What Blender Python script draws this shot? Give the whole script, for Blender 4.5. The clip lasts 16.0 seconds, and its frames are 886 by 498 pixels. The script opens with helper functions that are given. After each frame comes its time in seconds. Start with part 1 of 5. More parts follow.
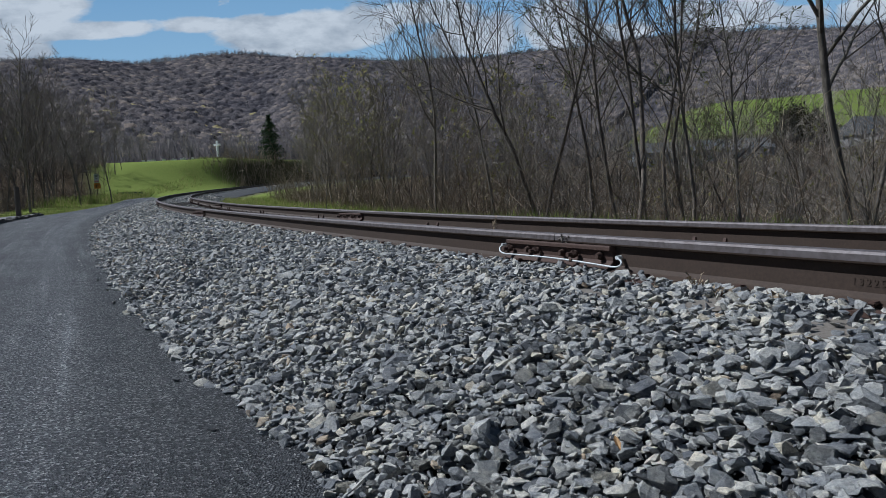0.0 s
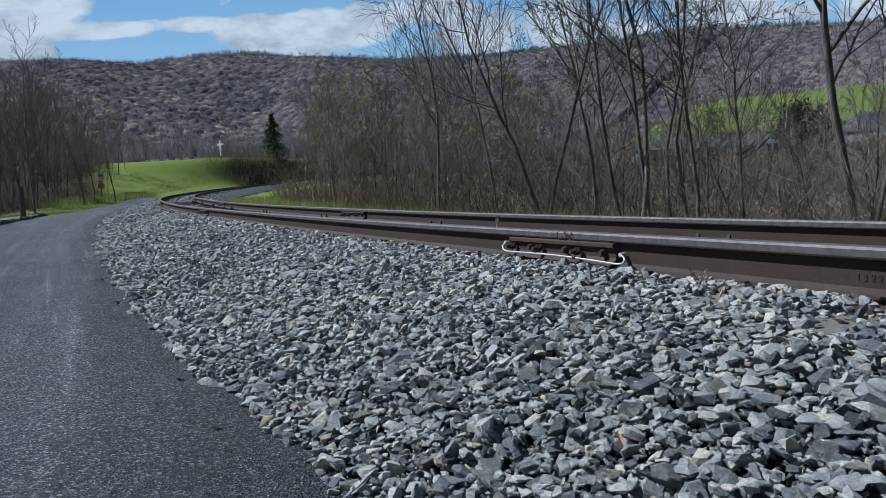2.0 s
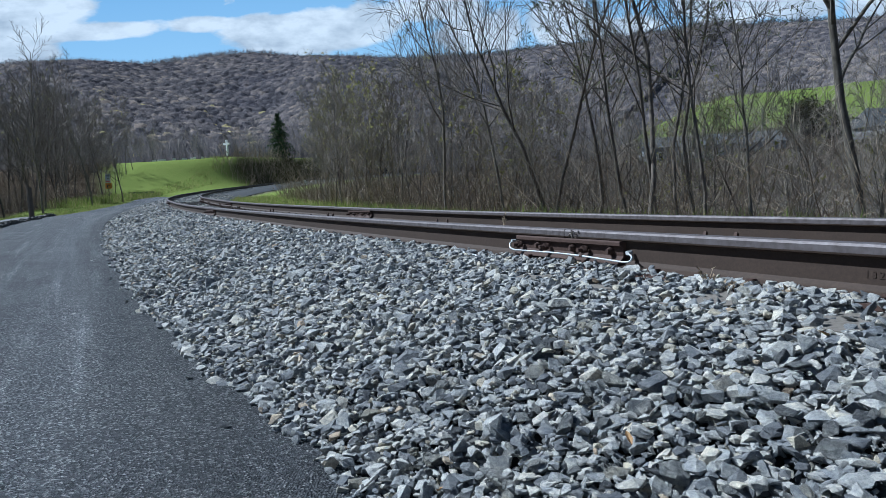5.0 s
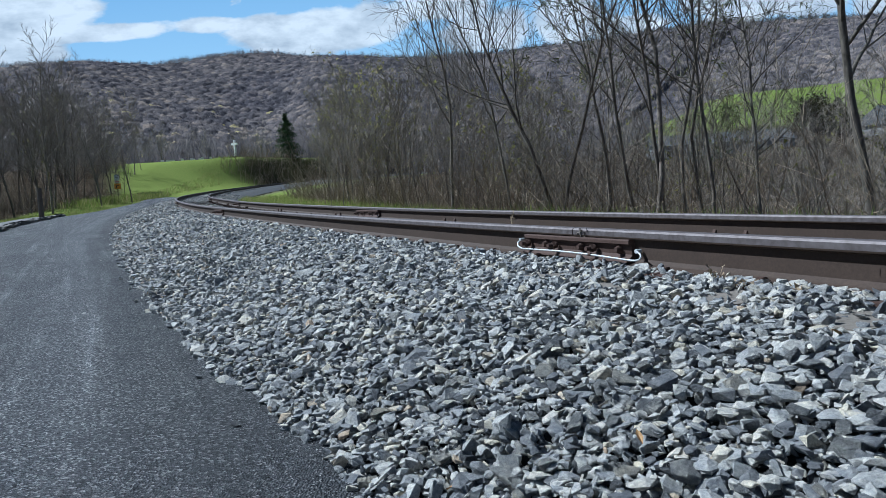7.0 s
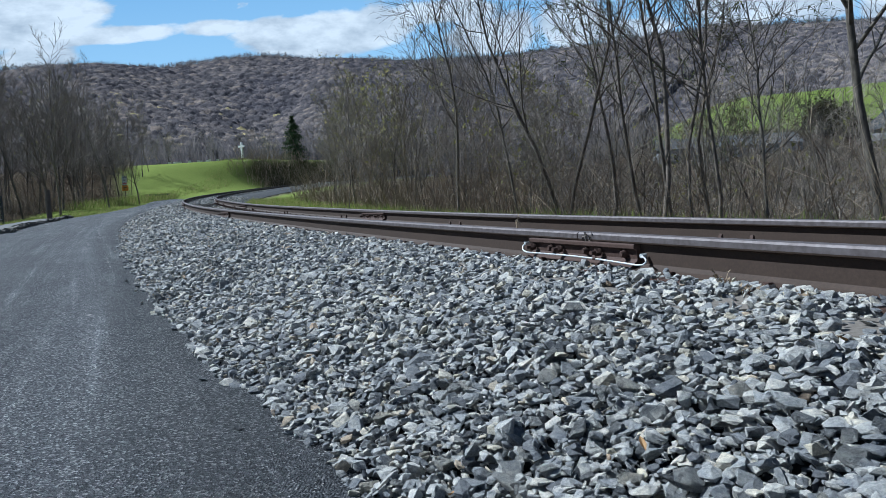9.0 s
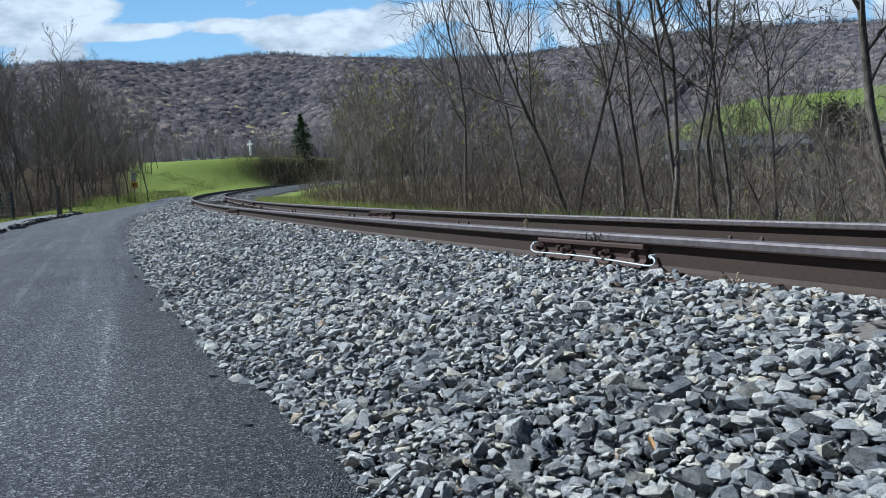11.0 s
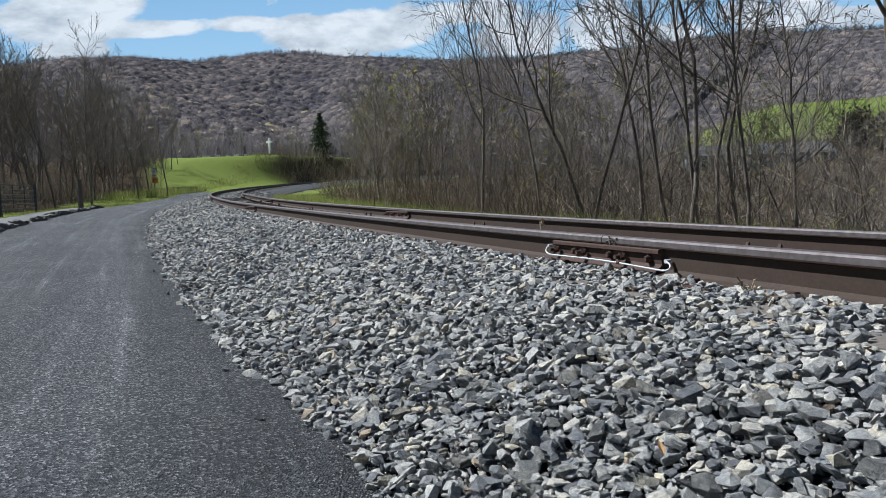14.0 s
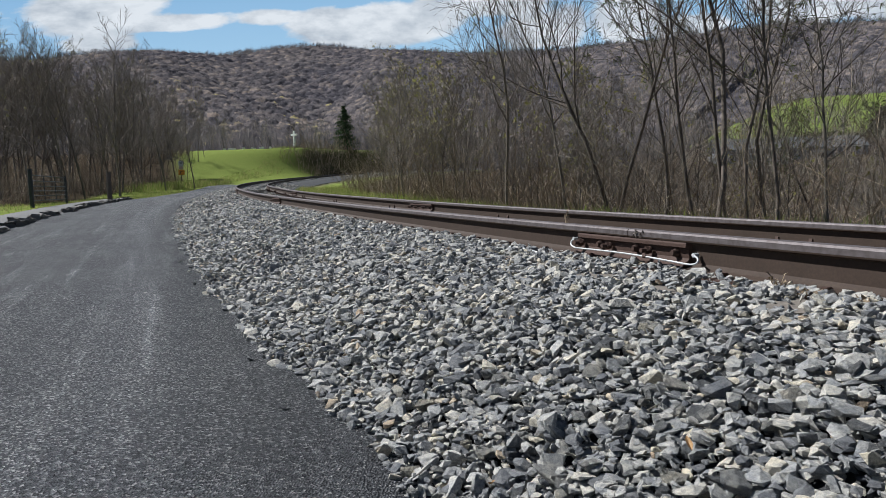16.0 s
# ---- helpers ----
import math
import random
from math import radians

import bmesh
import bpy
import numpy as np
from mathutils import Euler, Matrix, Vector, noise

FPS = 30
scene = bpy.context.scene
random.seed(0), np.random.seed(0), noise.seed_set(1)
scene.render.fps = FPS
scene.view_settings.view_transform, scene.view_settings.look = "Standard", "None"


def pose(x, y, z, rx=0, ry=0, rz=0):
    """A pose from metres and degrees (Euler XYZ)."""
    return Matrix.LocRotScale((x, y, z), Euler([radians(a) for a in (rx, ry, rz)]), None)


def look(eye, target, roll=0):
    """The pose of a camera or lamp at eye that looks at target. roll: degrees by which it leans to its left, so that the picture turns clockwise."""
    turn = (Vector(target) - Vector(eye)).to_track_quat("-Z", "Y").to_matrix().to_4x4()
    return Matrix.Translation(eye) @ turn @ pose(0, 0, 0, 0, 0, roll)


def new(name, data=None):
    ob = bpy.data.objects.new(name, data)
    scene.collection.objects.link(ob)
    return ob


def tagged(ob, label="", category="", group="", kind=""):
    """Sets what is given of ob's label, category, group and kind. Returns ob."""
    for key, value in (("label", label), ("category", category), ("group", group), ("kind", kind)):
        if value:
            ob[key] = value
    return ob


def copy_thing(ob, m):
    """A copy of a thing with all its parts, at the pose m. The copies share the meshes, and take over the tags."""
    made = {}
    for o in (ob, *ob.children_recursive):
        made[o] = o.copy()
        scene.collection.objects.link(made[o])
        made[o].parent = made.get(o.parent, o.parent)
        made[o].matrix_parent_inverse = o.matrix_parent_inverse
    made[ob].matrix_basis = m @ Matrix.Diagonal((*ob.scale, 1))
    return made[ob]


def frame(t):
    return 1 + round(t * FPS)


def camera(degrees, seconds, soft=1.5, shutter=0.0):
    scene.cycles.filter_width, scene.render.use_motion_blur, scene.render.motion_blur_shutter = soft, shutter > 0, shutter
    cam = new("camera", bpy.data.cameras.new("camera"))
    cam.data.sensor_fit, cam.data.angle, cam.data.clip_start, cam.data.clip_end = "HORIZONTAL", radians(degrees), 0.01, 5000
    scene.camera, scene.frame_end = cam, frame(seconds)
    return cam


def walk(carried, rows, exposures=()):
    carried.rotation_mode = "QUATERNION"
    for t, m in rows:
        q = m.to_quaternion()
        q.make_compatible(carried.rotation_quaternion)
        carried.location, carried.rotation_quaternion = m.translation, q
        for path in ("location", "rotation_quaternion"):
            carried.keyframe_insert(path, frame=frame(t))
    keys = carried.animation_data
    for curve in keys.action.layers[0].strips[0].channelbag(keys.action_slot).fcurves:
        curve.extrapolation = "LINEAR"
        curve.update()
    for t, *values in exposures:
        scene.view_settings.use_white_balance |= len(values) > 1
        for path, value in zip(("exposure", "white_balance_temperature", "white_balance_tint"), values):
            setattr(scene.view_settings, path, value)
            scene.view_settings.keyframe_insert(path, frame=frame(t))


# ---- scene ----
cam = camera(66.32, 16.0, soft=0.5)

# seconds, place, tilt, lean, turn of the hand-held camera
PATH = (
    (0.0, -0.0000, -0.0000, 0.8269, 85.310, -2.612, -0.000),
    (0.5, 0.0015, -0.0001, 0.8262, 85.272, -2.676, 0.010),
    (1.0, 0.0010, 0.0002, 0.8268, 85.236, -2.757, 0.070),
    (1.5, -0.0002, -0.0015, 0.8266, 85.206, -2.828, 0.145),
    (2.0, 0.0029, 0.0020, 0.8248, 85.178, -2.923, 0.298),
    (2.5, 0.0012, 0.0001, 0.8249, 85.141, -3.024, 0.445),
    (3.0, 0.0001, -0.0013, 0.8252, 85.090, -3.080, 0.540),
    (3.5, -0.0010, -0.0026, 0.8254, 85.060, -3.105, 0.583),
    (4.0, -0.0010, -0.0045, 0.8267, 85.102, -3.099, 0.585),
    (6.5, -0.0032, -0.0034, 0.8257, 85.050, -3.360, 1.395),
    (7.0, -0.0055, -0.0022, 0.8246, 85.060, -3.361, 1.456),
    (7.5, -0.0070, -0.0035, 0.8276, 85.064, -3.312, 1.468),
    (8.0, -0.0073, -0.0058, 0.8256, 85.066, -3.238, 1.592),
    (8.5, -0.0026, 0.0006, 0.8229, 85.094, -3.277, 1.877),
    (9.0, 0.0023, 0.0039, 0.8283, 85.316, -3.176, 1.948),
    (11.5, -0.0073, -0.0048, 0.8256, 85.267, -2.592, 2.817),
    (12.0, 0.0005, -0.0019, 0.8236, 84.856, -2.518, 3.109),
    (12.5, 0.0073, -0.0014, 0.8244, 84.813, -2.391, 3.099),
    (13.0, 0.0039, -0.0072, 0.8250, 84.964, -1.983, 3.052),
    (13.5, -0.0085, -0.0097, 0.8235, 85.223, -1.676, 3.316),
    (14.0, 0.0001, -0.0095, 0.8236, 85.422, -1.601, 3.881),
    (14.5, 0.0090, -0.0045, 0.8202, 85.417, -1.657, 4.513),
    (15.0, 0.0037, -0.0071, 0.8201, 85.249, -1.466, 5.044),
    (15.5, -0.0105, -0.0117, 0.8185, 85.080, -1.230, 5.412),
    (16.0, -0.0072, -0.0006, 0.8166, 84.910, -1.345, 5.831),
)
walk(cam, [(t, pose(x, y, z, tilt, 0, turn) @ pose(0, 0, 0, 0, 0, lean)) for t, x, y, z, tilt, lean, turn in PATH],
     exposures=((0.0, 0.1, 5350, 7), (0.5, 0.2, 5320, 7), (1.5, 0.24, 5200, 6), (4.0, 0.5, 4950, 3), (8.0, 0.60, 5050, 3), (12.5, 0.65, 5300, 5), (16.0, 0.55, 5800, 8)))

# ---- light ----
SUN_AZ = math.atan2(-0.95, 0.30)      # from +y towards +x
SUN_EL = radians(47)
world = bpy.data.worlds.new("sky")
scene.world = world
world.use_nodes = True
wn = world.node_tree.nodes
sky = wn.new("ShaderNodeTexSky")
sky.sky_type, sky.sun_disc, sky.sun_elevation, sky.sun_rotation = "NISHITA", False, SUN_EL, SUN_AZ
sky.air_density, sky.dust_density, sky.ozone_density = 1.0, 0.6, 1.0
wn["Background"].inputs[1].default_value = 0.032
world.node_tree.links.new(sky.outputs[0], wn["Background"].inputs[0])
sun = new("sun", bpy.data.lights.new("sun", "SUN"))
sun.data.energy, sun.data.angle, sun.data.color = 5.0, radians(0.5), (1.0, 0.94, 0.86)
sun_dir = Vector((math.sin(SUN_AZ) * math.cos(SUN_EL), math.cos(SUN_AZ) * math.cos(SUN_EL), math.sin(SUN_EL)))
sun.matrix_world = look(sun_dir * 50, (0, 0, 0))


# ---- materials ----
def mat(name, rough=0.9, metal=0.0, gloss=0.3):
    m = bpy.data.materials.new(name)
    m.use_nodes = True
    b = m.node_tree.nodes["Principled BSDF"]
    b.inputs["Roughness"].default_value, b.inputs["Metallic"].default_value = rough, metal
    b.inputs["Specular IOR Level"].default_value = gloss
    return m, m.node_tree.nodes, m.node_tree.links, b


def texco(n, which="Object"):
    return n.new("ShaderNodeTexCoord").outputs[which]


def noise_tex(n, l, co, scale, detail=4.0, rough=0.6, stretch=None):
    t = n.new("ShaderNodeTexNoise")
    t.inputs["Scale"].default_value, t.inputs["Detail"].default_value, t.inputs["Roughness"].default_value = scale, detail, rough
    if stretch:
        mp = n.new("ShaderNodeMapping")
        mp.inputs["Scale"].default_value = stretch
        l.new(co, mp.inputs[0])
        co = mp.outputs[0]
    l.new(co, t.inputs["Vector"])
    return t.outputs["Fac"]


def ramp(n, l, fac, *stops):
    r = n.new("ShaderNodeValToRGB")
    e = r.color_ramp.elements
    while len(e) < len(stops):
        e.new(0.5)
    for k, (p, c) in enumerate(stops):
        e[k].position, e[k].color = p, (*c, 1) if len(c) == 3 else c
    l.new(fac, r.inputs[0])
    return r.outputs[0]


def mix(n, l, fac, a, b, blend="MIX"):
    m = n.new("ShaderNodeMix")
    m.data_type, m.blend_type = "RGBA", blend
    for sock, v in ((m.inputs[0], fac), (m.inputs[6], a), (m.inputs[7], b)):
        if isinstance(v, (int, float)):
            sock.default_value = v
        elif isinstance(v, tuple):
            sock.default_value = (*v, 1)
        else:
            l.new(v, sock)
    return m.outputs[2]


def bump(n, l, b, height, strength, dist):
    k = n.new("ShaderNodeBump")
    k.inputs["Strength"].default_value, k.inputs["Distance"].default_value = strength, dist
    l.new(height, k.inputs["Height"])
    l.new(k.outputs[0], b.inputs["Normal"])


def island(n):
    return n.new("ShaderNodeNewGeometry").outputs["Random Per Island"]


def objrand(n):
    return n.new("ShaderNodeObjectInfo").outputs["Random"]


def plain_mat(name, a, b2, scale=8.0, rough=0.8, metal=0.0, bump_d=0.004, rand=None):
    m, n, l, b = mat(name, rough, metal)
    co = texco(n)
    big, fine = noise_tex(n, l, co, scale), noise_tex(n, l, co, scale * 9, 6)
    c = mix(n, l, big, a, b2)
    c = mix(n, l, 0.35, c, ramp(n, l, fine, (0.3, tuple(v * 0.5 for v in a)), (0.7, tuple(min(1, v * 1.4) for v in b2))))
    if rand:
        src = island(n) if rand == "island" else objrand(n)
        c = mix(n, l, 1.0, c, ramp(n, l, src, (0.0, (0.65,) * 3), (1.0, (1.25,) * 3)), "MULTIPLY")
    l.new(c, b.inputs["Base Color"])
    if bump_d:
        bump(n, l, b, fine, 0.7, bump_d)
    return m


def stone_mat(single=False):
    m, n, l, b = mat("ballast_stone", 0.78)
    co = texco(n)
    tone = ramp(n, l, objrand(n) if single else island(n), (0.0, (0.11, 0.112, 0.12)), (0.22, (0.22, 0.223, 0.229)), (0.5, (0.36, 0.356, 0.344)),
                (0.74, (0.47, 0.456, 0.428)), (0.91, (0.52, 0.487, 0.426)), (0.98, (0.52, 0.47, 0.37)), (1.0, (0.40, 0.30, 0.21)))
    k = 0.05 if single else 1.0       # a single stone is modelled one unit long
    fine = noise_tex(n, l, co, 95 * k, 8, 0.75)
    vein = noise_tex(n, l, co, 26 * k, 4, 0.6, (1, 1, 3))
    c = mix(n, l, 0.9, tone, ramp(n, l, fine, (0.30, (0.42, 0.42, 0.45)), (0.52, (0.98, 0.98, 0.98)), (0.72, (1.5, 1.48, 1.42))), "MULTIPLY")
    c = mix(n, l, 0.7, c, ramp(n, l, vein, (0.35, (0.68, 0.71, 0.76)), (0.65, (1.22, 1.18, 1.08))), "MULTIPLY")
    l.new(c, b.inputs["Base Color"])
    bump(n, l, b, fine, 1.0, 0.009 / k)
    return m


def path_mat():
    m, n, l, b = mat("stone_dust", 0.85)
    uv, co = texco(n, "UV"), texco(n)
    grain = n.new("ShaderNodeTexVoronoi")
    grain.inputs["Scale"].default_value = 125
    l.new(co, grain.inputs["Vector"])
    pick = n.new("ShaderNodeSeparateColor")
    l.new(grain.outputs["Color"], pick.inputs[0])
    c = ramp(n, l, pick.outputs[0], (0.0, (0.026, 0.027, 0.031)), (0.55, (0.075, 0.077, 0.083)), (0.85, (0.155, 0.157, 0.163)), (1.0, (0.38, 0.375, 0.365)))
    ruts = noise_tex(n, l, uv, 1.0, 6, 0.62, (0.16, 5.5, 1))
    c = mix(n, l, 0.85, c, ramp(n, l, ruts, (0.38, (0.78, 0.79, 0.81)), (0.56, (1.0, 1.0, 1.0)), (0.70, (1.9, 1.9, 1.88))), "MULTIPLY")
    # wheels and feet keep the middle dusty; the rim beside the ballast stays dark
    sep = n.new("ShaderNodeSeparateXYZ")
    l.new(uv, sep.inputs[0])
    rng = n.new("ShaderNodeMapRange")
    rng.inputs[1].default_value, rng.inputs[2].default_value = -5.2, -1.7
    l.new(sep.outputs[1], rng.inputs[0])
    c = mix(n, l, 0.8, c, ramp(n, l, rng.outputs[0], (0.0, (0.85,) * 3), (0.3, (1.1,) * 3), (0.50, (1.1,) * 3), (0.62, (1.15,) * 3), (0.70, (1.3,) * 3), (0.755, (1.42,) * 3), (0.81, (1.05,) * 3), (0.90, (0.68,) * 3)), "MULTIPLY")
    big = noise_tex(n, l, co, 0.8, 5, 0.65)
    c = mix(n, l, 0.7, c, ramp(n, l, big, (0.3, (0.7, 0.7, 0.72)), (0.7, (1.3, 1.29, 1.25))), "MULTIPLY")
    l.new(c, b.inputs["Base Color"])
    bump(n, l, b, grain.outputs["Distance"], 1.0, 0.02)
    return m


def ground_mat():
    m, n, l, b = mat("ground_cover", 1.0, 0.0, 0.0)
    co = texco(n)
    at = n.new("ShaderNodeAttribute")
    at.attribute_name = "cover"
    sep = n.new("ShaderNodeSeparateColor")
    l.new(at.outputs["Color"], sep.inputs[0])
    fine, mid, wide = noise_tex(n, l, co, 9, 6), noise_tex(n, l, co, 1.2, 5), noise_tex(n, l, co, 0.06, 5)
    litter = mix(n, l, mid, ramp(n, l, fine, (0.3, (0.022, 0.015, 0.010)), (0.7, (0.085, 0.062, 0.038))),
                 ramp(n, l, fine, (0.3, (0.024, 0.023, 0.012)), (0.7, (0.07, 0.062, 0.03))))
    grass = mix(n, l, mid, ramp(n, l, fine, (0.25, (0.085, 0.120, 0.026)), (0.75, (0.20, 0.255, 0.06))),
                ramp(n, l, fine, (0.25, (0.11, 0.138, 0.036)), (0.75, (0.26, 0.285, 0.085))))
    field = mix(n, l, wide, (0.105, 0.138, 0.032), (0.15, 0.178, 0.048))
    dirt = ramp(n, l, fine, (0.3, (0.09, 0.075, 0.055)), (0.7, (0.24, 0.21, 0.16)))
    litter = mix(n, l, 0.62, litter, mix(n, l, wide, (0.030, 0.022, 0.019), (0.055, 0.042, 0.034)))
    c = mix(n, l, sep.outputs[0], litter, grass)
    # ridge ground in the far woods' tone, distance haze painted in as purple-grey
    canopy = mix(n, l, wide, ramp(n, l, mid, (0.35, (0.085, 0.075, 0.077)), (0.65, (0.135, 0.12, 0.12))), ramp(n, l, mid, (0.35, (0.10, 0.088, 0.086)), (0.65, (0.16, 0.14, 0.132))))
    c = mix(n, l, at.outputs["Alpha"], c, canopy)
    c = mix(n, l, sep.outputs[1], c, field)
    c = mix(n, l, sep.outputs[2], c, dirt)
    l.new(c, b.inputs["Base Color"])
    bump(n, l, b, fine, 0.8, 0.06)
    return m


def bark_mat(name, dark, light):
    m, n, l, b = mat(name, 0.95, 0.0, 0.1)
    co = texco(n)
    rough_t = noise_tex(n, l, co, 14, 6, 0.7, (1, 1, 0.25))
    c = ramp(n, l, rough_t, (0.3, dark), (0.72, light))
    c = mix(n, l, 1.0, c, ramp(n, l, objrand(n), (0.0, (0.7, 0.68, 0.66)), (1.0, (1.25, 1.22, 1.2))), "MULTIPLY")
    l.new(c, b.inputs["Base Color"])
    bump(n, l, b, rough_t, 0.8, 0.02)
    return m


def leaf_mat(name, *cols, thin=False):
    m, n, l, b = mat(name, 0.8, 0.0, 0.15)
    c = ramp(n, l, island(n), *[(k / max(1, len(cols) - 1), v) for k, v in enumerate(cols)])
    l.new(c, b.inputs["Base Color"])
    if thin:      # light passes through thin leaves and blades
        tr, mx = n.new("ShaderNodeBsdfTranslucent"), n.new("ShaderNodeMixShader")
        mx.inputs[0].default_value = 0.5
        l.new(c, tr.inputs[0])
        l.new(b.outputs[0], mx.inputs[1])
        l.new(tr.outputs[0], mx.inputs[2])
        l.new(mx.outputs[0], n["Material Output"].inputs[0])
    return m


def steel_mat(name, rusty):
    m, n, l, b = mat(name, 0.75, 0.0, 0.25)
    co = texco(n)
    a, f = noise_tex(n, l, co, 5, 5, 0.65), noise_tex(n, l, co, 70, 6, 0.7)
    c = mix(n, l, a, rusty, tuple(v * 1.7 for v in rusty))
    c = mix(n, l, 0.6, c, ramp(n, l, f, (0.3, (0.6, 0.58, 0.56)), (0.7, (1.4, 1.35, 1.3))), "MULTIPLY")
    l.new(c, b.inputs["Base Color"])
    bump(n, l, b, f, 0.35, 0.002)
    return m


STONE, PATHM, GROUNDM = stone_mat(), path_mat(), ground_mat()
BARK = bark_mat("bark_grey", (0.06, 0.052, 0.045), (0.25, 0.215, 0.18))
BARK_PALE = bark_mat("bark_pale", (0.07, 0.062, 0.052), (0.25, 0.225, 0.19))
TWIG = bark_mat("twig_brown", (0.15, 0.132, 0.112), (0.36, 0.322, 0.275))
RAILM = steel_mat("rusty_rail", (0.034, 0.023, 0.017))
RUST = steel_mat("rusty_iron", (0.046, 0.028, 0.022))
m_, n_, l_, b_ = mat("worn_railhead", 0.6, 0.35)
l_.new(ramp(n_, l_, noise_tex(n_, l_, texco(n_), 30, 6), (0.3, (0.075, 0.06, 0.058)), (0.7, (0.145, 0.128, 0.127))), b_.inputs["Base Color"])
HEADM = m_
TIEM = plain_mat("weathered_tie", (0.10, 0.085, 0.072), (0.21, 0.185, 0.155), 6, 0.9)
BUD = leaf_mat("spring_leaf", (0.17, 0.17, 0.045), (0.26, 0.25, 0.08), (0.34, 0.29, 0.13), thin=True)
NEEDLE = leaf_mat("needle_green", (0.02, 0.042, 0.018), (0.045, 0.08, 0.03), (0.08, 0.12, 0.045))
GRASSM = leaf_mat("grass_blade", (0.10, 0.15, 0.03), (0.17, 0.23, 0.045), (0.24, 0.24, 0.08), (0.33, 0.27, 0.14), thin=True)
DRYM = leaf_mat("dry_stem", (0.13, 0.095, 0.065), (0.25, 0.19, 0.125), (0.42, 0.34, 0.24))
# far branch colours, cooled towards purple-grey to stand in for aerial haze
FARWOOD = leaf_mat("hazed_far_wood", (0.085, 0.08, 0.086), (0.12, 0.112, 0.117), (0.155, 0.142, 0.142), (0.215, 0.19, 0.178), thin=True)


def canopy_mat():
    """Leafless crowns far off: each its own tone, greyed bluish to paint in distance haze, broken up by fine
    branchwork; a few in bud.
    """
    m, n, l, b = mat("hazed_bare_canopy", 1.0, 0.0, 0.0)
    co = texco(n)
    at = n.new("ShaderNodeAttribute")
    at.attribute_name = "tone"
    # darker greys lean blue: the air's haze is put into the base colour
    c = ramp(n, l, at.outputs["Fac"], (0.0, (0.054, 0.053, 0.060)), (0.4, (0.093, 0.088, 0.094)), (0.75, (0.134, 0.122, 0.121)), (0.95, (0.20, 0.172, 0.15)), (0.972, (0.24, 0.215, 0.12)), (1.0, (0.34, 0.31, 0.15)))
    twig, fine = noise_tex(n, l, co, 0.55, 6, 0.75, (1, 1, 0.5)), noise_tex(n, l, co, 2.2, 4, 0.7)
    wide = noise_tex(n, l, co, 0.007, 4, 0.6)
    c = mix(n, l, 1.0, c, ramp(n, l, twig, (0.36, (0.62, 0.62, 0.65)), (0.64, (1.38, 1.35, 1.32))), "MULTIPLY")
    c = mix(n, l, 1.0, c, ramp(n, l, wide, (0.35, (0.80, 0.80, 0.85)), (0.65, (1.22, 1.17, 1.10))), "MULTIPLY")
    l.new(c, b.inputs["Base Color"])
    bump(n, l, b, fine, 0.7, 0.5)
    return m


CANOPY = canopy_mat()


# ---- mesh helpers ----
def mesh_ob(name, verts, faces, material, parent=None, smooth=False, label=""):
    me = bpy.data.meshes.new(name)
    me.from_pydata([tuple(v) for v in verts], [], [tuple(f) for f in faces])
    me.materials.append(material)
    if smooth:
        me.shade_smooth()
    me.update()
    ob = new(name, me)
    if parent:
        ob.parent = parent
    if label:
        ob["label"] = label
    return ob


def part(name, bm, material, parent, label="", smooth=False):
    me = bpy.data.meshes.new(name)
    bm.to_mesh(me)
    bm.free()
    me.materials.append(material)
    if smooth:
        me.shade_smooth()
    ob = new(name, me)
    ob.parent = parent
    if label:
        ob["label"] = label
    return ob


def box_bm(sx, sy, sz, at=(0, 0, 0), bevel=0.0, rot=None):
    bm = bmesh.new()
    bmesh.ops.create_cube(bm, size=1.0)
    bmesh.ops.scale(bm, vec=(sx, sy, sz), verts=bm.verts)
    if bevel:
        bmesh.ops.bevel(bm, geom=bm.edges[:], offset=bevel, segments=2, affect="EDGES")
    if rot:
        bmesh.ops.rotate(bm, verts=bm.verts, matrix=rot.to_3x3())
    bmesh.ops.translate(bm, vec=at, verts=bm.verts)
    return bm


def cyl_bm(r, h, at=(0, 0, 0), seg=10, r2=None, rot=None):
    bm = bmesh.new()
    bmesh.ops.create_cone(bm, cap_ends=True, segments=seg, radius1=r, radius2=r if r2 is None else r2, depth=h)
    if rot:
        bmesh.ops.rotate(bm, verts=bm.verts, matrix=rot.to_3x3())
    bmesh.ops.translate(bm, vec=at, verts=bm.verts)
    return bm


def join_bm(*bms):
    me = bpy.data.meshes.new("tmp")
    out = bmesh.new()
    for b in bms:
        b.to_mesh(me)
        out.from_mesh(me)
        b.free()
    bpy.data.meshes.remove(me)
    return out


def empty(name, m=None):
    e = new(name)
    e.empty_display_size = 0.2
    if m is not None:
        e.matrix_world = m
    return e


def tube(verts, faces, pts, radii, sides):
    """A tapered tube along points, added to verts and faces."""
    base = len(verts)
    prev = None
    for k, p in enumerate(pts):
        d = (pts[min(k + 1, len(pts) - 1)] - pts[max(k - 1, 0)])
        d = d / (np.linalg.norm(d) + 1e-9)
        ref = np.array([1.0, 0, 0]) if abs(d[0]) < 0.8 else np.array([0, 1.0, 0])
        u = np.cross(d, ref)
        u /= np.linalg.norm(u) + 1e-9
        v = np.cross(d, u)
        for j in range(sides):
            a = 2 * math.pi * j / sides
            verts.append(p + radii[k] * (math.cos(a) * u + math.sin(a) * v))
        if k:
            o, q = base + (k - 1) * sides, base + k * sides
            for j in range(sides):
                j2 = (j + 1) % sides
                faces.append((o + j, o + j2, q + j2, q + j))


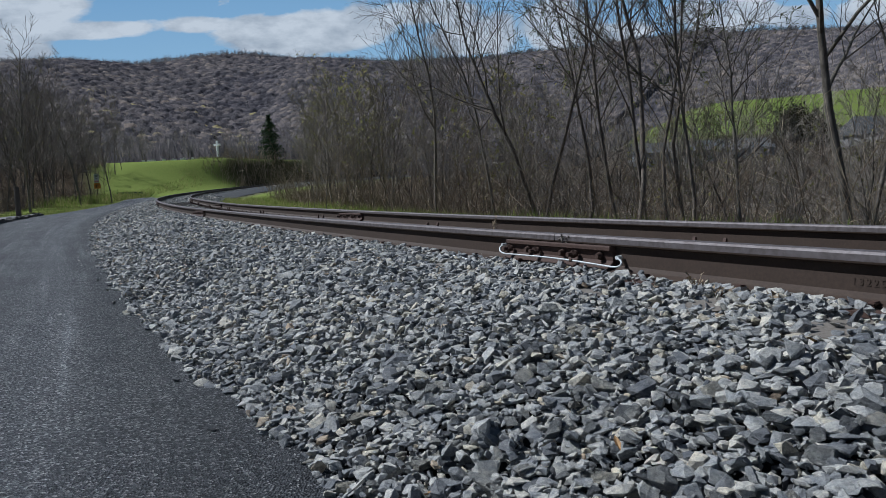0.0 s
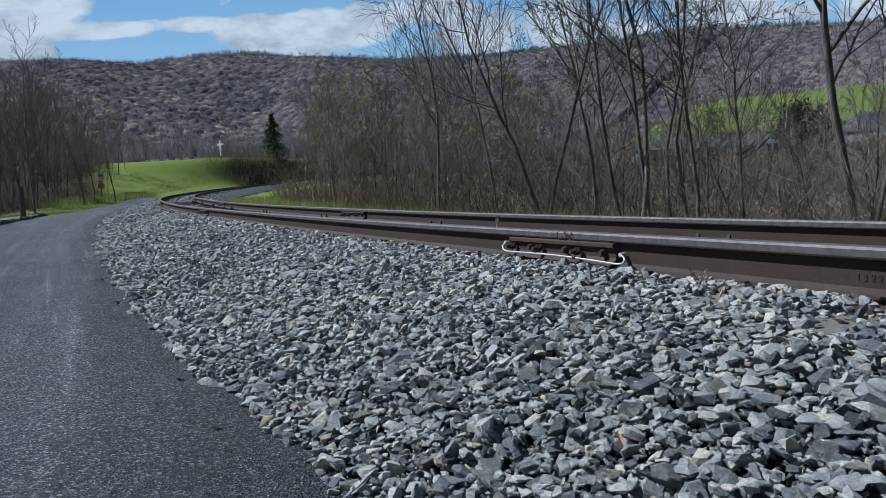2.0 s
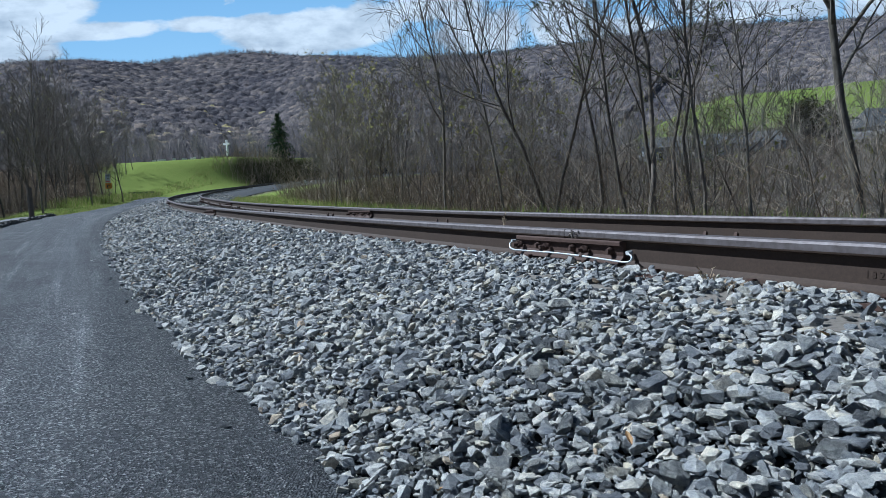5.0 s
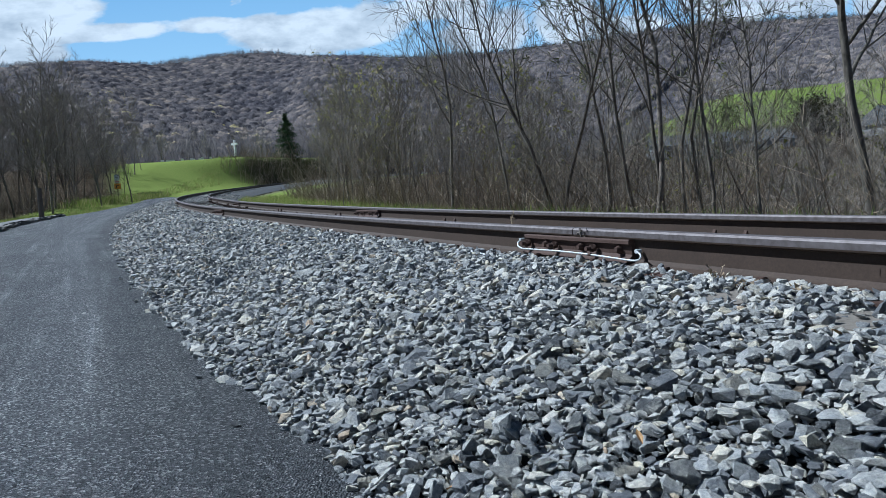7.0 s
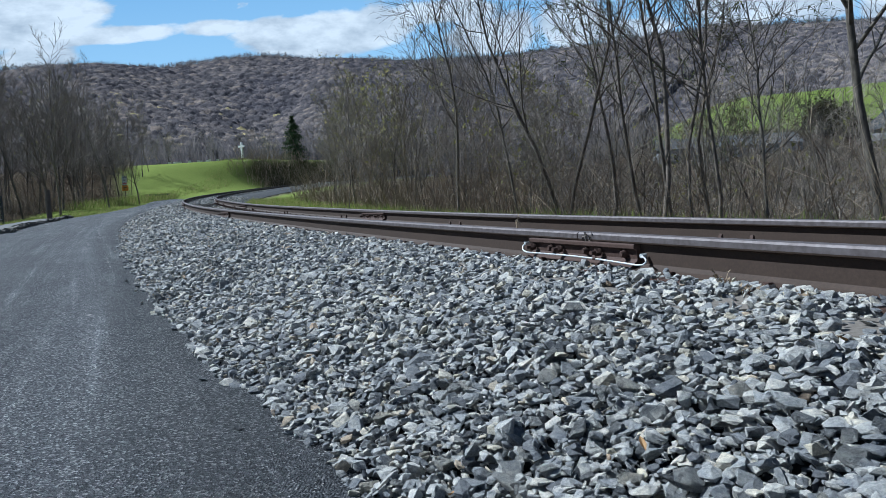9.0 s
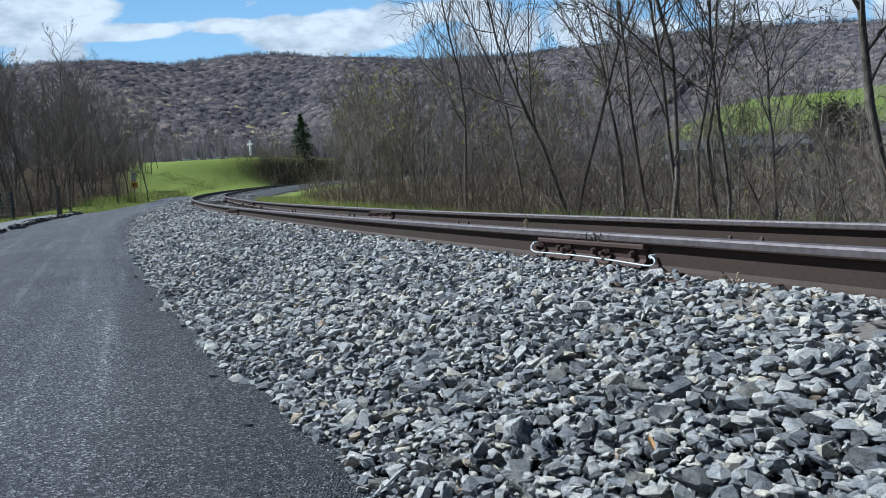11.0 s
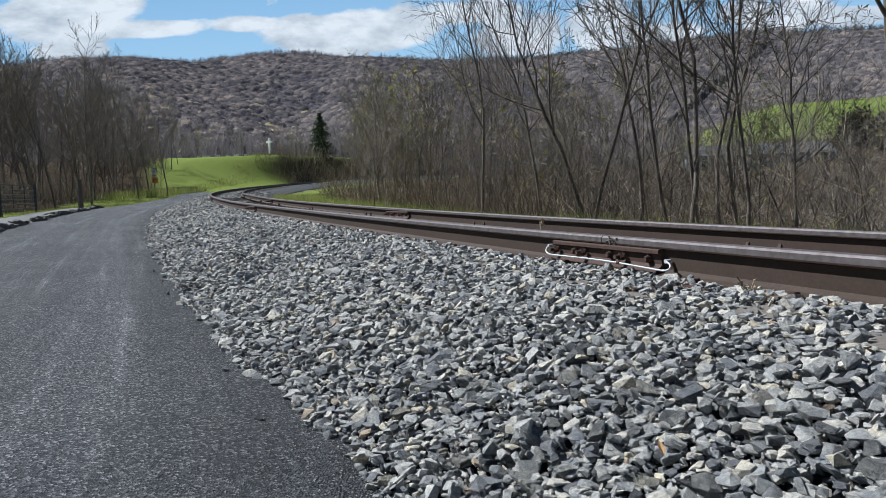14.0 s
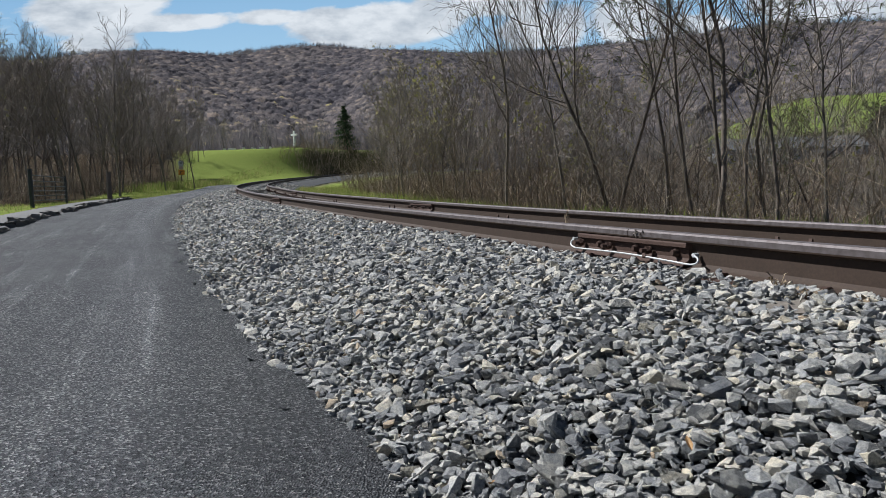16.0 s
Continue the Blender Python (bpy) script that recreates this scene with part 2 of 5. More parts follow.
# ---- the railway's line ----
KNOT = np.array([-60, -4, 0, 6, 12, 20, 30, 42, 60, 85, 120, 200.0])
HEAD = np.radians([-26.65, -26.65, -27.73, -29.34, -28.51, -25.15, -21.84, -18.89, -13.90, -6.39, 2.60, 30.0])
GRADE = np.array([0.0, -0.003, 0.005, 0.0177, 0.0202, 0.0246, 0.0207, 0.0238, 0.0281, 0.0335, 0.0397, 0.03])
RAIL_H, RAIL_TOP, CANT, GAUGE = 0.181, 0.58, 0.0208, 1.511
SS = np.arange(-60, 200.01, 0.25)
_h, _g = np.interp(SS, KNOT, HEAD), np.interp(SS, KNOT, GRADE)
_k0 = int(np.argmin(abs(SS)))
LX, LY, LZ = (np.cumsum(f) * 0.25 for f in (np.sin(_h), np.cos(_h), _g))
LX, LY, LZ = LX - LX[_k0] + 0.5483, LY - LY[_k0] + 3.9137, LZ - LZ[_k0]


def trk(s, off, z=0.0):
    """World place at s metres along the near rail and off metres to its far side, z above the path's level there."""
    s = np.asarray(s, float)
    h = np.interp(s, SS, _h)
    return np.stack([np.interp(s, SS, LX) + off * np.cos(h), np.interp(s, SS, LY) - off * np.sin(h), np.interp(s, SS, LZ) + z + 0 * s], -1)


def heading(s):
    return float(np.interp(s, SS, _h))


def track_pose(s, off, z):
    p = trk(s, off, z)
    return Matrix.Translation(Vector(p)) @ Matrix.Rotation(-heading(s), 4, "Z")   # local y along the rails, x to the far side


def nearest(x, y):
    """s and off of places in the plan."""
    x, y = np.ravel(x), np.ravel(y)
    s, off = np.empty(len(x)), np.empty(len(x))
    xs, ys, hs, ss = LX[::4], LY[::4], _h[::4], SS[::4]
    for a in range(0, len(x), 4000):
        dx, dy = x[a:a + 4000, None] - xs, y[a:a + 4000, None] - ys
        k = np.argmin(dx * dx + dy * dy, 1)
        r = np.arange(len(k))
        s[a:a + 4000] = ss[k]
        side = dx[r, k] * np.cos(hs[k]) - dy[r, k] * np.sin(hs[k])
        off[a:a + 4000] = np.sign(side) * np.sqrt(dx[r, k] ** 2 + dy[r, k] ** 2)
    return s, off


def sstep(a, b, v):
    t = np.clip((v - a) / (b - a), 0, 1)
    return t * t * (3 - 2 * t)


def waves(x, y, scale, seed):
    """Cheap rolling unevenness, about -1 to 1."""
    r = np.random.RandomState(seed)
    z = 0 * x
    for k in range(7):
        a, f, p = r.uniform(0, 6.28), r.uniform(0.5, 2.2) / scale, r.uniform(0, 6.28)
        z = z + np.sin((x * math.cos(a) + y * math.sin(a)) * f * 6.28 + p) / 3.2
    return z


def land(x, y):
    """Height of the ground and its cover (grass, field, dirt)."""
    x, y = np.ravel(np.asarray(x, float)), np.ravel(np.asarray(y, float))
    s, off = nearest(x, y)
    base = np.interp(s, SS, LZ)
    r = np.hypot(x, y)
    corridor = sstep(6.0, 10.0, np.abs(off - 0.0))
    z = base - 0.05
    # far side falls to the valley
    z = z - 0.30 * sstep(2.6, 4.0, off) - 5.5 * sstep(7, 30, off) * (1 - sstep(60, 110, s)) 
    # knoll behind the bend
    far_edge = -20 + 12.0 * sstep(98, 118, s)
    knoll = 5.2 * sstep(69, 114, s) * sstep(0, 1, (off + 2.6) / (far_edge + 2.6)) * (1 - 0.5 * sstep(-60, -130, off))
    z = z + knoll + 12 * sstep(40, 115, off) * (1 - sstep(70, 120, s))
    z = z + 0.22 * waves(x, y, 14, 3) * corridor * (1 - 0.9 * sstep(48, 66, s) * (off < 0))
    # green hill across the valley, and the long ridge
    az = np.arctan2(x, y)
    rise = sstep(0.16, 0.40, az) * (1 - sstep(1.0, 1.4, az))
    hill = 17 * rise * sstep(120, 215, r) * (1 - 0.6 * sstep(225, 300, r))
    z = z + hill
    front = sstep(-0.3, 0.25, y / (r + 1))
    ridge = (157 + 3 * np.sin(az * 5 + 1.0) + 1.5 * np.sin(az * 13)) * sstep(230, 930, r) + 2 * waves(x, y, 120, 5) * sstep(300, 600, r)
    ridge = ridge * (1 - 0.16 * sstep(-0.48, -0.72, az)) * (1 - 0.12 * sstep(0.35, 0.6, az))
    crest = sstep(600, 900, r)
    ridge = ridge + crest * (10 * np.exp(-((az + 0.28) / 0.10) ** 2) - 7 * np.exp(-((az - 0.10) / 0.12) ** 2) - 5 * np.exp(-((az + 0.42) / 0.06) ** 2))
    # spurs and hollows down the slope
    ridge = ridge + (5 * np.sin(az * 17 + 0.004 * r + 1.3) + 1.2 * np.sin(az * 41 - 0.006 * r) + 1.5 * waves(x, y, 200, 15)) * sstep(300, 480, r) * (1 - crest)
    z = z + ridge * (0.35 + 0.65 * front)
    grass = np.clip(sstep(-4.2, -5.0, off) * (1 - sstep(-8.6, -10.0, off)) * (s < 85), 0, 1) \
        + sstep(3.0, 4.2, off) * (1 - sstep(6.5, 9.5, off)) * sstep(12, 20, s) + sstep(55, 68, s) * sstep(-3.2, -4.5, off) * sstep(-0.52, -0.48, x / np.maximum(y, 1)) * (r < 160) * (1 - 0.8 * sstep(106, 114, s) * (1 - sstep(-7.0, -9, off)))
    fieldc = sstep(4.0, 5.0, hill + 0.6 * waves(x, y, 30, 9)) * (r < 260) * 1.0
    dirt = sstep(2.0, 2.6, off) * (1 - sstep(3.2, 4.6, off))
    return z, np.clip(grass, 0, 1), fieldc, np.clip(dirt, 0, 1) * (r < 200)


def land_z(x, y):
    return float(land(np.array([x]), np.array([y]))[0][0])


def axis(lo, hi, fine, n):
    t = np.linspace(-1, 1, n)
    g = np.sinh(t * 5.2) / math.sinh(5.2)
    return np.where(g < 0, -g * lo, g * hi) + fine


def ground():
    xs = axis(-1500, 1500, -6.0, 280)
    ys = axis(-1200, 1700, 25.0, 300)
    gx, gy = np.meshgrid(xs, ys)
    z, a, b, c = land(gx, gy)
    n, m = len(xs), len(ys)
    v = np.stack([gx.ravel(), gy.ravel(), z], 1)
    i = np.arange(n * m).reshape(m, n)
    f = np.stack([i[:-1, :-1], i[:-1, 1:], i[1:, 1:], i[1:, :-1]], -1).reshape(-1, 4)
    ob = mesh_ob("ground", v.tolist(), f.tolist(), GROUNDM, smooth=True)
    at = ob.data.attributes.new("cover", "FLOAT_COLOR", "POINT")
    at.data.foreach_set("color", np.stack([a, b, c, sstep(230, 320, np.hypot(gx.ravel(), gy.ravel()))], 1).ravel().astype(np.float32))
    return tagged(ob, "valley ground with grass, leaf litter and wooded ridge", "ground", kind="structure")


ground()


def strip(name, s0, s1, ds, profile, material, label, category, wobble=0.0, swing=False, fit=False):
    """A surface swept along the line: profile of (off, z) pairs."""
    st = np.arange(s0, s1 + 1e-6, ds)
    r = np.random.RandomState(11)
    v, uv = [], []
    for s in st:
        for o, z in profile:
            if swing:       # the trail narrows past the lane, then leaves the track
                o = o - 0.0042 * max(0.0, s - 44) ** 2 + (0.65 * float(sstep(30, 40, s)) if o < -4.5 else 0.0)
            if fit and o < -0.6:       # the shoulder widens and narrows along the track
                o = -0.6 + (o + 0.6) * (toe(s) - 0.6) / 1.16
            v.append(trk(s, o + r.uniform(-1, 1) * wobble, z + r.uniform(-1, 1) * wobble * 0.15))
            uv.append((s, o))
    n = len(profile)
    f = [(k * n + j, k * n + j + 1, k * n + n + j + 1, k * n + n + j) for k in range(len(st) - 1) for j in range(n - 1)]
    ob = mesh_ob(name, v, f, material, smooth=True)
    lay = ob.data.uv_layers.new(name="UVMap")
    idx = np.empty(len(ob.data.loops), np.int32)
    ob.data.loops.foreach_get("vertex_index", idx)
    lay.data.foreach_set("uv", np.array(uv, np.float32)[idx].ravel())
    return tagged(ob, label, category, kind="structure")


LANEM = plain_mat("lane_gravel", (0.10, 0.098, 0.096), (0.17, 0.165, 0.16), 3, 0.95, 0.0, 0.008)


def toe(s):
    """How far from the near rail the ballast's foot lies."""
    return np.interp(s, [-2.5, -1.5, -0.5, 0.3, 1.5, 3.7, 9.0, 14.0, 30.0], [1.60, 1.68, 1.79, 1.86, 1.94, 2.03, 2.04, 1.95, 1.90])


def bed(off, s=None):
    """Height of the ballast over the path at a distance from the near rail."""
    if s is not None:
        off = np.where(np.asarray(off) < -0.6, -0.6 + (np.asarray(off) + 0.6) * 1.16 / (toe(s) - 0.6), off)
    return np.interp(off, [-1.76, -1.5, -1.0, -0.6, -0.1, 0.1, 1.4, 2.1, 2.6, 3.6], [0.0, 0.115, 0.29, 0.375, 0.402, 0.35, 0.32, 0.29, 0.2, -0.15])


strip("path", -14, 84, 0.5, [(-5.35, -0.09), (-5.15, -0.01), (-4.2, 0.015), (-3.2, 0.025), (-2.4, 0.015), (-1.7, 0.0), (-1.2, -0.05)],
      PATHM, "dark grey crushed-stone trail beside the railway", "path", swing=True)
strip("side_lane", -14, 33, 0.5, [(-6.75, -0.06), (-6.6, 0.02), (-6.0, 0.04), (-5.35, 0.03), (-5.2, -0.05)], LANEM, "pale grey gravel lane beyond the stone edging", "lane", swing=True)
# fines coloured extra dark, painting the shade seen between the stones
BEDM = plain_mat("fines_and_gap_shade", (0.03, 0.03, 0.033), (0.075, 0.075, 0.075), 12, 0.95, 0.0, 0.02)
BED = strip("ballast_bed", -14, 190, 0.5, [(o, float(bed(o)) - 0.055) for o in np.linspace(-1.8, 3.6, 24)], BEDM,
      "fines under the crushed-stone ballast, coloured dark as shade in the gaps", "ballast", fit=True)


# ---- rails ----
_half = [(-0.076, 0.0), (-0.076, 0.011), (-0.03, 0.022), (-0.010, 0.040), (-0.0085, 0.10), (-0.012, 0.130)]
FOOT_PROFILE = _half + [(-x, z) for x, z in reversed(_half)]
_half = [(-0.013, 0.1301), (-0.036, 0.139), (-0.038, 0.146), (-0.038, 0.170), (-0.031, 0.179), (-0.015, 0.181)]
HEAD_PROFILE = _half + [(-x, z) for x, z in reversed(_half)]
JOINTS = {0.0: -0.21, GAUGE: 6.8}
LEN = 11.4


def swept(name, st, off, top, prof, origin, material, parent):
    n = len(prof)
    v = [trk(s, off + o, top - RAIL_H + z) - origin for s in st for o, z in prof]
    f = [(k * n + j, k * n + (j + 1) % n, k * n + n + (j + 1) % n, k * n + n + j) for k in range(len(st) - 1) for j in range(n)]
    f += [tuple(range(n)), tuple(range((len(st) - 1) * n, len(st) * n))[::-1]]
    return mesh_ob(name, v, f, material, parent)


def rail(s0, s1, off):
    """One rolled rail length, with its worn running head."""
    top = RAIL_TOP - off * CANT
    st = np.linspace(s0 + 0.003, s1 - 0.003, max(4, int((s1 - s0) / 0.4)))
    origin = trk(s0, off, top - RAIL_H)
    e = empty("rail", Matrix.Translation(Vector(origin)))
    swept("web_and_foot", st, off, top, FOOT_PROFILE, origin, RAILM, e)
    hd = swept("head", st, off, top, HEAD_PROFILE, origin, RAILM, e)
    hd.data.materials.append(HEADM)
    n = len(HEAD_PROFILE)
    idx = [1 if i % n in (2, 3, 4, 5, 6, 7) else 0 for i in range((len(st) - 1) * n)] + [0, 0]
    hd.data.polygons.foreach_set("material_index", np.array(idx, np.int32))
    return tagged(e, "rust-brown steel rail with a worn head", "rail", "rails of the track")


for off, j in JOINTS.items():
    for k in range(-2, 15):
        made = rail(max(-14.0, j + k * LEN), j + (k + 1) * LEN, off)
        if off == 0.0 and k == -1:
            STAMPED = made


# ---- stones ----
def stone_kinds(count, pts, rs):
    """Angular flaky stones of unit size: lists of (verts, faces)."""
    out = []
    for _ in range(count):
        bm = bmesh.new()
        p = rs.uniform(-1, 1, (pts, 3))
        p /= np.maximum(np.abs(p).max(1), 0.72 * np.linalg.norm(p, axis=1))[:, None]
        p *= (0.5, rs.uniform(0.30, 0.46), rs.uniform(0.14, 0.30))
        for q in p:
            bm.verts.new(q)
        res = bmesh.ops.convex_hull(bm, input=bm.verts)
        bmesh.ops.delete(bm, geom=[g for g in res["geom_interior"] if isinstance(g, bmesh.types.BMVert)], context="VERTS")
        bmesh.ops.dissolve_limit(bm, angle_limit=0.2, verts=bm.verts, edges=bm.edges)
        bmesh.ops.triangulate(bm, faces=bm.faces)
        bm.verts.index_update()
        out.append((np.array([v.co[:] for v in bm.verts]), np.array([[v.index for v in f.verts] for f in bm.faces])))
        bm.free()
    return out


def turn_mats(rs, n, tilt):
    yaw, ax, t = rs.uniform(0, 6.2832, n), rs.uniform(0, 6.2832, n), np.abs(rs.normal(0, tilt, n))
    kx, ky, c, s = np.cos(ax), np.sin(ax), np.cos(t), np.sin(t)
    one = 1 - c
    T = np.stack([np.stack([c + kx * kx * one, kx * ky * one, ky * s], -1), np.stack([kx * ky * one, c + ky * ky * one, -kx * s], -1),
                  np.stack([-ky * s, kx * s, c], -1)], -2)
    cy, sy, o = np.cos(yaw), np.sin(yaw), np.zeros(n)
    Z = np.stack([np.stack([cy, -sy, o], -1), np.stack([sy, cy, o], -1), np.stack([o, o, o + 1], -1)], -2)
    return T @ Z


def stones_mesh(name, kinds, pos, size, tilt, rs, material, label, category):
    n = len(pos)
    which, M = rs.randint(0, len(kinds), n), turn_mats(rs, n, tilt)
    V, Fc, base = [], [], 0
    for k, (kv, kf) in enumerate(kinds):
        i = np.where(which == k)[0]
        if not len(i):
            continue
        v = np.einsum("nij,vj->nvi", M[i], kv) * size[i, None, None] + pos[i, None, :]
        V.append(v.reshape(-1, 3))
        Fc.append((kf[None] + (np.arange(len(i)) * len(kv))[:, None, None] + base).reshape(-1, 3))
        base += len(i) * len(kv)
    V, Fc = np.concatenate(V), np.concatenate(Fc)
    me = bpy.data.meshes.new(name)
    me.vertices.add(len(V))
    me.vertices.foreach_set("co", V.ravel().astype(np.float32))
    me.loops.add(Fc.size)
    me.loops.foreach_set("vertex_index", Fc.ravel().astype(np.int32))
    me.polygons.add(len(Fc))
    me.polygons.foreach_set("loop_start", np.arange(0, Fc.size, 3, dtype=np.int32))
    me.update(calc_edges=True)
    me.validate()
    me.materials.append(material)
    me.shade_flat()
    return tagged(new(name, me), label, category, kind="stuff")


STONE_ONE = stone_mat(True)
RS = np.random.RandomState(5)
KINDS, KINDS_MID, KINDS_FAR = stone_kinds(30, 15, RS), stone_kinds(20, 10, RS), stone_kinds(12, 6, RS)


TIE_STEP, TIE_FIRST = 0.505, 0.02


def scatter(s0, s1, o0, o1, density, lift, rs):
    """Places on the ballast; o0 under -1.5 stands for its foot."""
    n = int((s1 - s0) * (o1 - o0) * density)
    s, u = rs.uniform(s0, s1, n), rs.uniform(0, 1, n)
    a = -toe(s) - 0.04 - 0.025 * np.sin(s * 3.1) - 0.025 * np.sin(s * 7.7 + 1) if o0 < -1.5 else o0 + 0 * s
    o = a + (o1 - a) * u
    # the ends of the nearest ties lie bare
    gap = np.abs((s - TIE_FIRST) / TIE_STEP - np.round((s - TIE_FIRST) / TIE_STEP)) * TIE_STEP
    keep = ~((gap < 0.085) & (o > -0.50) & (o < -0.10) & (s < 1.3) & (rs.uniform(0, 1, n) < 0.68))
    s, o = s[keep], o[keep]
    p = trk(s, o, 0.0)
    p[:, 2] += bed(o, s) + rs.uniform(-0.032, 0.020, len(s)) + lift
    return p, s, o


def sizes(rs, n, mid, lo, hi):
    """Stone lengths: most near mid, a few large."""
    return np.clip(mid * np.exp(rs.normal(0, 0.36, n)), lo, hi)


def ballast():
    rs = np.random.RandomState(21)
    P, Z = [], []
    for s0, s1, o0, o1, dens, mid, hi in ((-2.9, 2.5, -1.86, 0.02, 2300, 0.033, 0.075), (-2.9, 2.5, -1.84, -0.12, 60, 0.058, 0.11), (-2.9, 2.5, -1.84, -0.12, 900, 0.021, 0.03)):
        p, s, o = scatter(s0, s1, o0, o1, dens, 0.0, rs)
        P.append(p)
        Z.append(sizes(rs, len(p), mid, 0.014, hi))
    stones_mesh("ballast_stones", KINDS, np.concatenate(P), np.concatenate(Z), 0.62, rs, STONE, "angular grey crushed-stone railway ballast", "ballast")
    # the stones passed nearest, each by itself
    p, s, o = scatter(-2.5, -1.1, -1.65, -0.75, 236, 0.012, rs)
    M = turn_mats(rs, len(p), 0.45)
    size = sizes(rs, len(p), 0.037, 0.024, 0.085)
    datas = []
    for v, f in KINDS:
        me = bpy.data.meshes.new("stone")
        me.from_pydata(v.tolist(), [], f.tolist())
        me.materials.append(STONE_ONE)
        me.shade_flat()
        datas.append(me)
    for k in range(len(p)):
        st = new("stone", datas[rs.randint(len(datas))])
        st.parent = BED
        st.matrix_basis = Matrix.Translation(Vector(p[k])) @ Matrix([list(r) for r in M[k]]).to_4x4() @ Matrix.Scale(size[k], 4)
    P, Z = [], []
    for s0, s1, o0, o1, dens, mid, hi in ((2.5, 7.0, -1.88, 0.0, 1600, 0.039, 0.085), (7.0, 14, -1.9, 0.0, 950, 0.047, 0.09), (-3, 9, 0.12, 1.4, 170, 0.065, 0.1)):
        p, s, o = scatter(s0, s1, o0, o1, dens, 0.0, rs)
        P.append(p)
        Z.append(sizes(rs, len(p), mid, 0.022, hi))
    stones_mesh("ballast_stones", KINDS_MID, np.concatenate(P), np.concatenate(Z), 0.62, rs, STONE, "angular grey crushed-stone railway ballast", "ballast")
    P, Z = [], []
    for s0, s1, o0, o1, dens, lo, hi in ((-14, -2.9, -1.86, 3.0, 260, 0.05, 0.1), (14, 30, -1.9, 0.0, 420, 0.055, 0.09), (30, 70, -1.9, 0.0, 150, 0.08, 0.12), (9, 40, 0.12, 1.4, 180, 0.06, 0.09),
                                         (40, 90, 0.12, 1.4, 90, 0.08, 0.12), (10, 60, 1.6, 3.0, 70, 0.06, 0.1)):
        p, s, o = scatter(s0, s1, o0, o1, dens, 0.0, rs)
        P.append(p)
        Z.append(rs.uniform(lo, hi, len(p)))
    stones_mesh("ballast_stones", KINDS_FAR, np.concatenate(P), np.concatenate(Z), 0.5, rs, STONE, "angular grey ballast round the bend", "ballast")


ballast()


# ---- trees ----
def bare_tree(seed, height, radius, spread=0.5, lean=0.0, levels=4, kids=(13, 7, 5), bare=0.18, twig_r=0.0075, wig=0.16):
    """Trunk and limbs, then twigs: two lists each of verts and faces."""
    r = np.random.RandomState(seed)
    tv, tf, wv, wf = [], [], [], []

    def limb(p, d, length, rad, level):
        n = (8, 5, 3, 1)[min(level, 3)]
        pts, rr = [p.copy()], [rad]
        for k in range(n):
            d = d + r.normal(0, wig * (0.62 if level == 0 else 1.1), 3)
            d[2] += 0.10 if level else 0.05
            d = d / np.linalg.norm(d)
            p = p + d * length / n
            pts.append(p.copy())
            rr.append(rad * (1 - 0.82 * (k + 1) / n) if level < 3 else rad * (1 - 0.6 * (k + 1) / n))
        if level < 2:
            tube(tv, tf, pts, rr, 7 if level == 0 else 5)
        else:
            tube(wv, wf, pts, rr, 3)
        if level + 1 >= levels:
            return
        nk = kids[min(level, len(kids) - 1)]
        for k in range(nk):
            t = (bare if level == 0 else 0.25) + (1 - (bare if level == 0 else 0.25)) * (k + r.uniform(0, 1)) / nk
            i = min(int(t * n), n - 1)
            q = pts[i] + (pts[i + 1] - pts[i]) * (t * n - i)
            ax = pts[i + 1] - pts[i]
            ax /= np.linalg.norm(ax)
            a = r.uniform(0, 6.283)
            side = np.cross(ax, [math.cos(a), math.sin(a), 0.3])
            side /= np.linalg.norm(side) + 1e-9
            sp = spread * r.uniform(0.7, 1.4)
            nd = ax * math.cos(sp) + side * math.sin(sp)
            ln = length * (1 - 0.55 * t) * r.uniform(0.42, 0.7) * (0.85 if level == 0 else 1)
            nr = max(twig_r * (1.0 if level >= 2 else 1.6), rr[i] * r.uniform(0.4, 0.62))
            if level >= 2:
                nr = twig_r * r.uniform(0.6, 1.1)
            limb(q, nd, ln, nr, level + 1)

    limb(np.zeros(3), np.array([math.sin(lean), 0, math.cos(lean)]), height, radius, 0)
    return tv, tf, wv, wf


def tree_thing(seed, m, material, label, buds=0, **kw):
    e = empty("bare_tree", m)
    tv, tf, wv, wf = bare_tree(seed, **kw)
    mesh_ob("trunk", tv, tf, material, e, smooth=True)
    tagged(mesh_ob("crown", wv, wf, TWIG, e), kind="stuff")
    if buds:
        r = np.random.RandomState(seed + 1)
        w = np.array(wv)
        pick = w[r.randint(0, len(w), buds)] + r.normal(0, 0.06, (buds, 3))
        bv, bf = [], []
        for p in pick:
            a = r.normal(0, 1, (3, 3)) * r.uniform(0.03, 0.06)
            k = len(bv)
            bv += [p + a[0], p + a[1], p + a[2]]
            bf.append((k, k + 1, k + 2))
        tagged(mesh_ob("foliage", bv, bf, BUD, e, label="first yellow-green spring leaves"), kind="stuff")
    e["height"] = kw["height"]
    return tagged(e, label, "tree", "bare woods along the railway")


def place(x, y, yaw=0.0, scale=1.0, sink=0.1):
    return Matrix.Translation((x, y, land_z(x, y) - sink)) @ Matrix.Rotation(yaw, 4, "Z") @ Matrix.Diagonal((scale, scale, scale, 1))


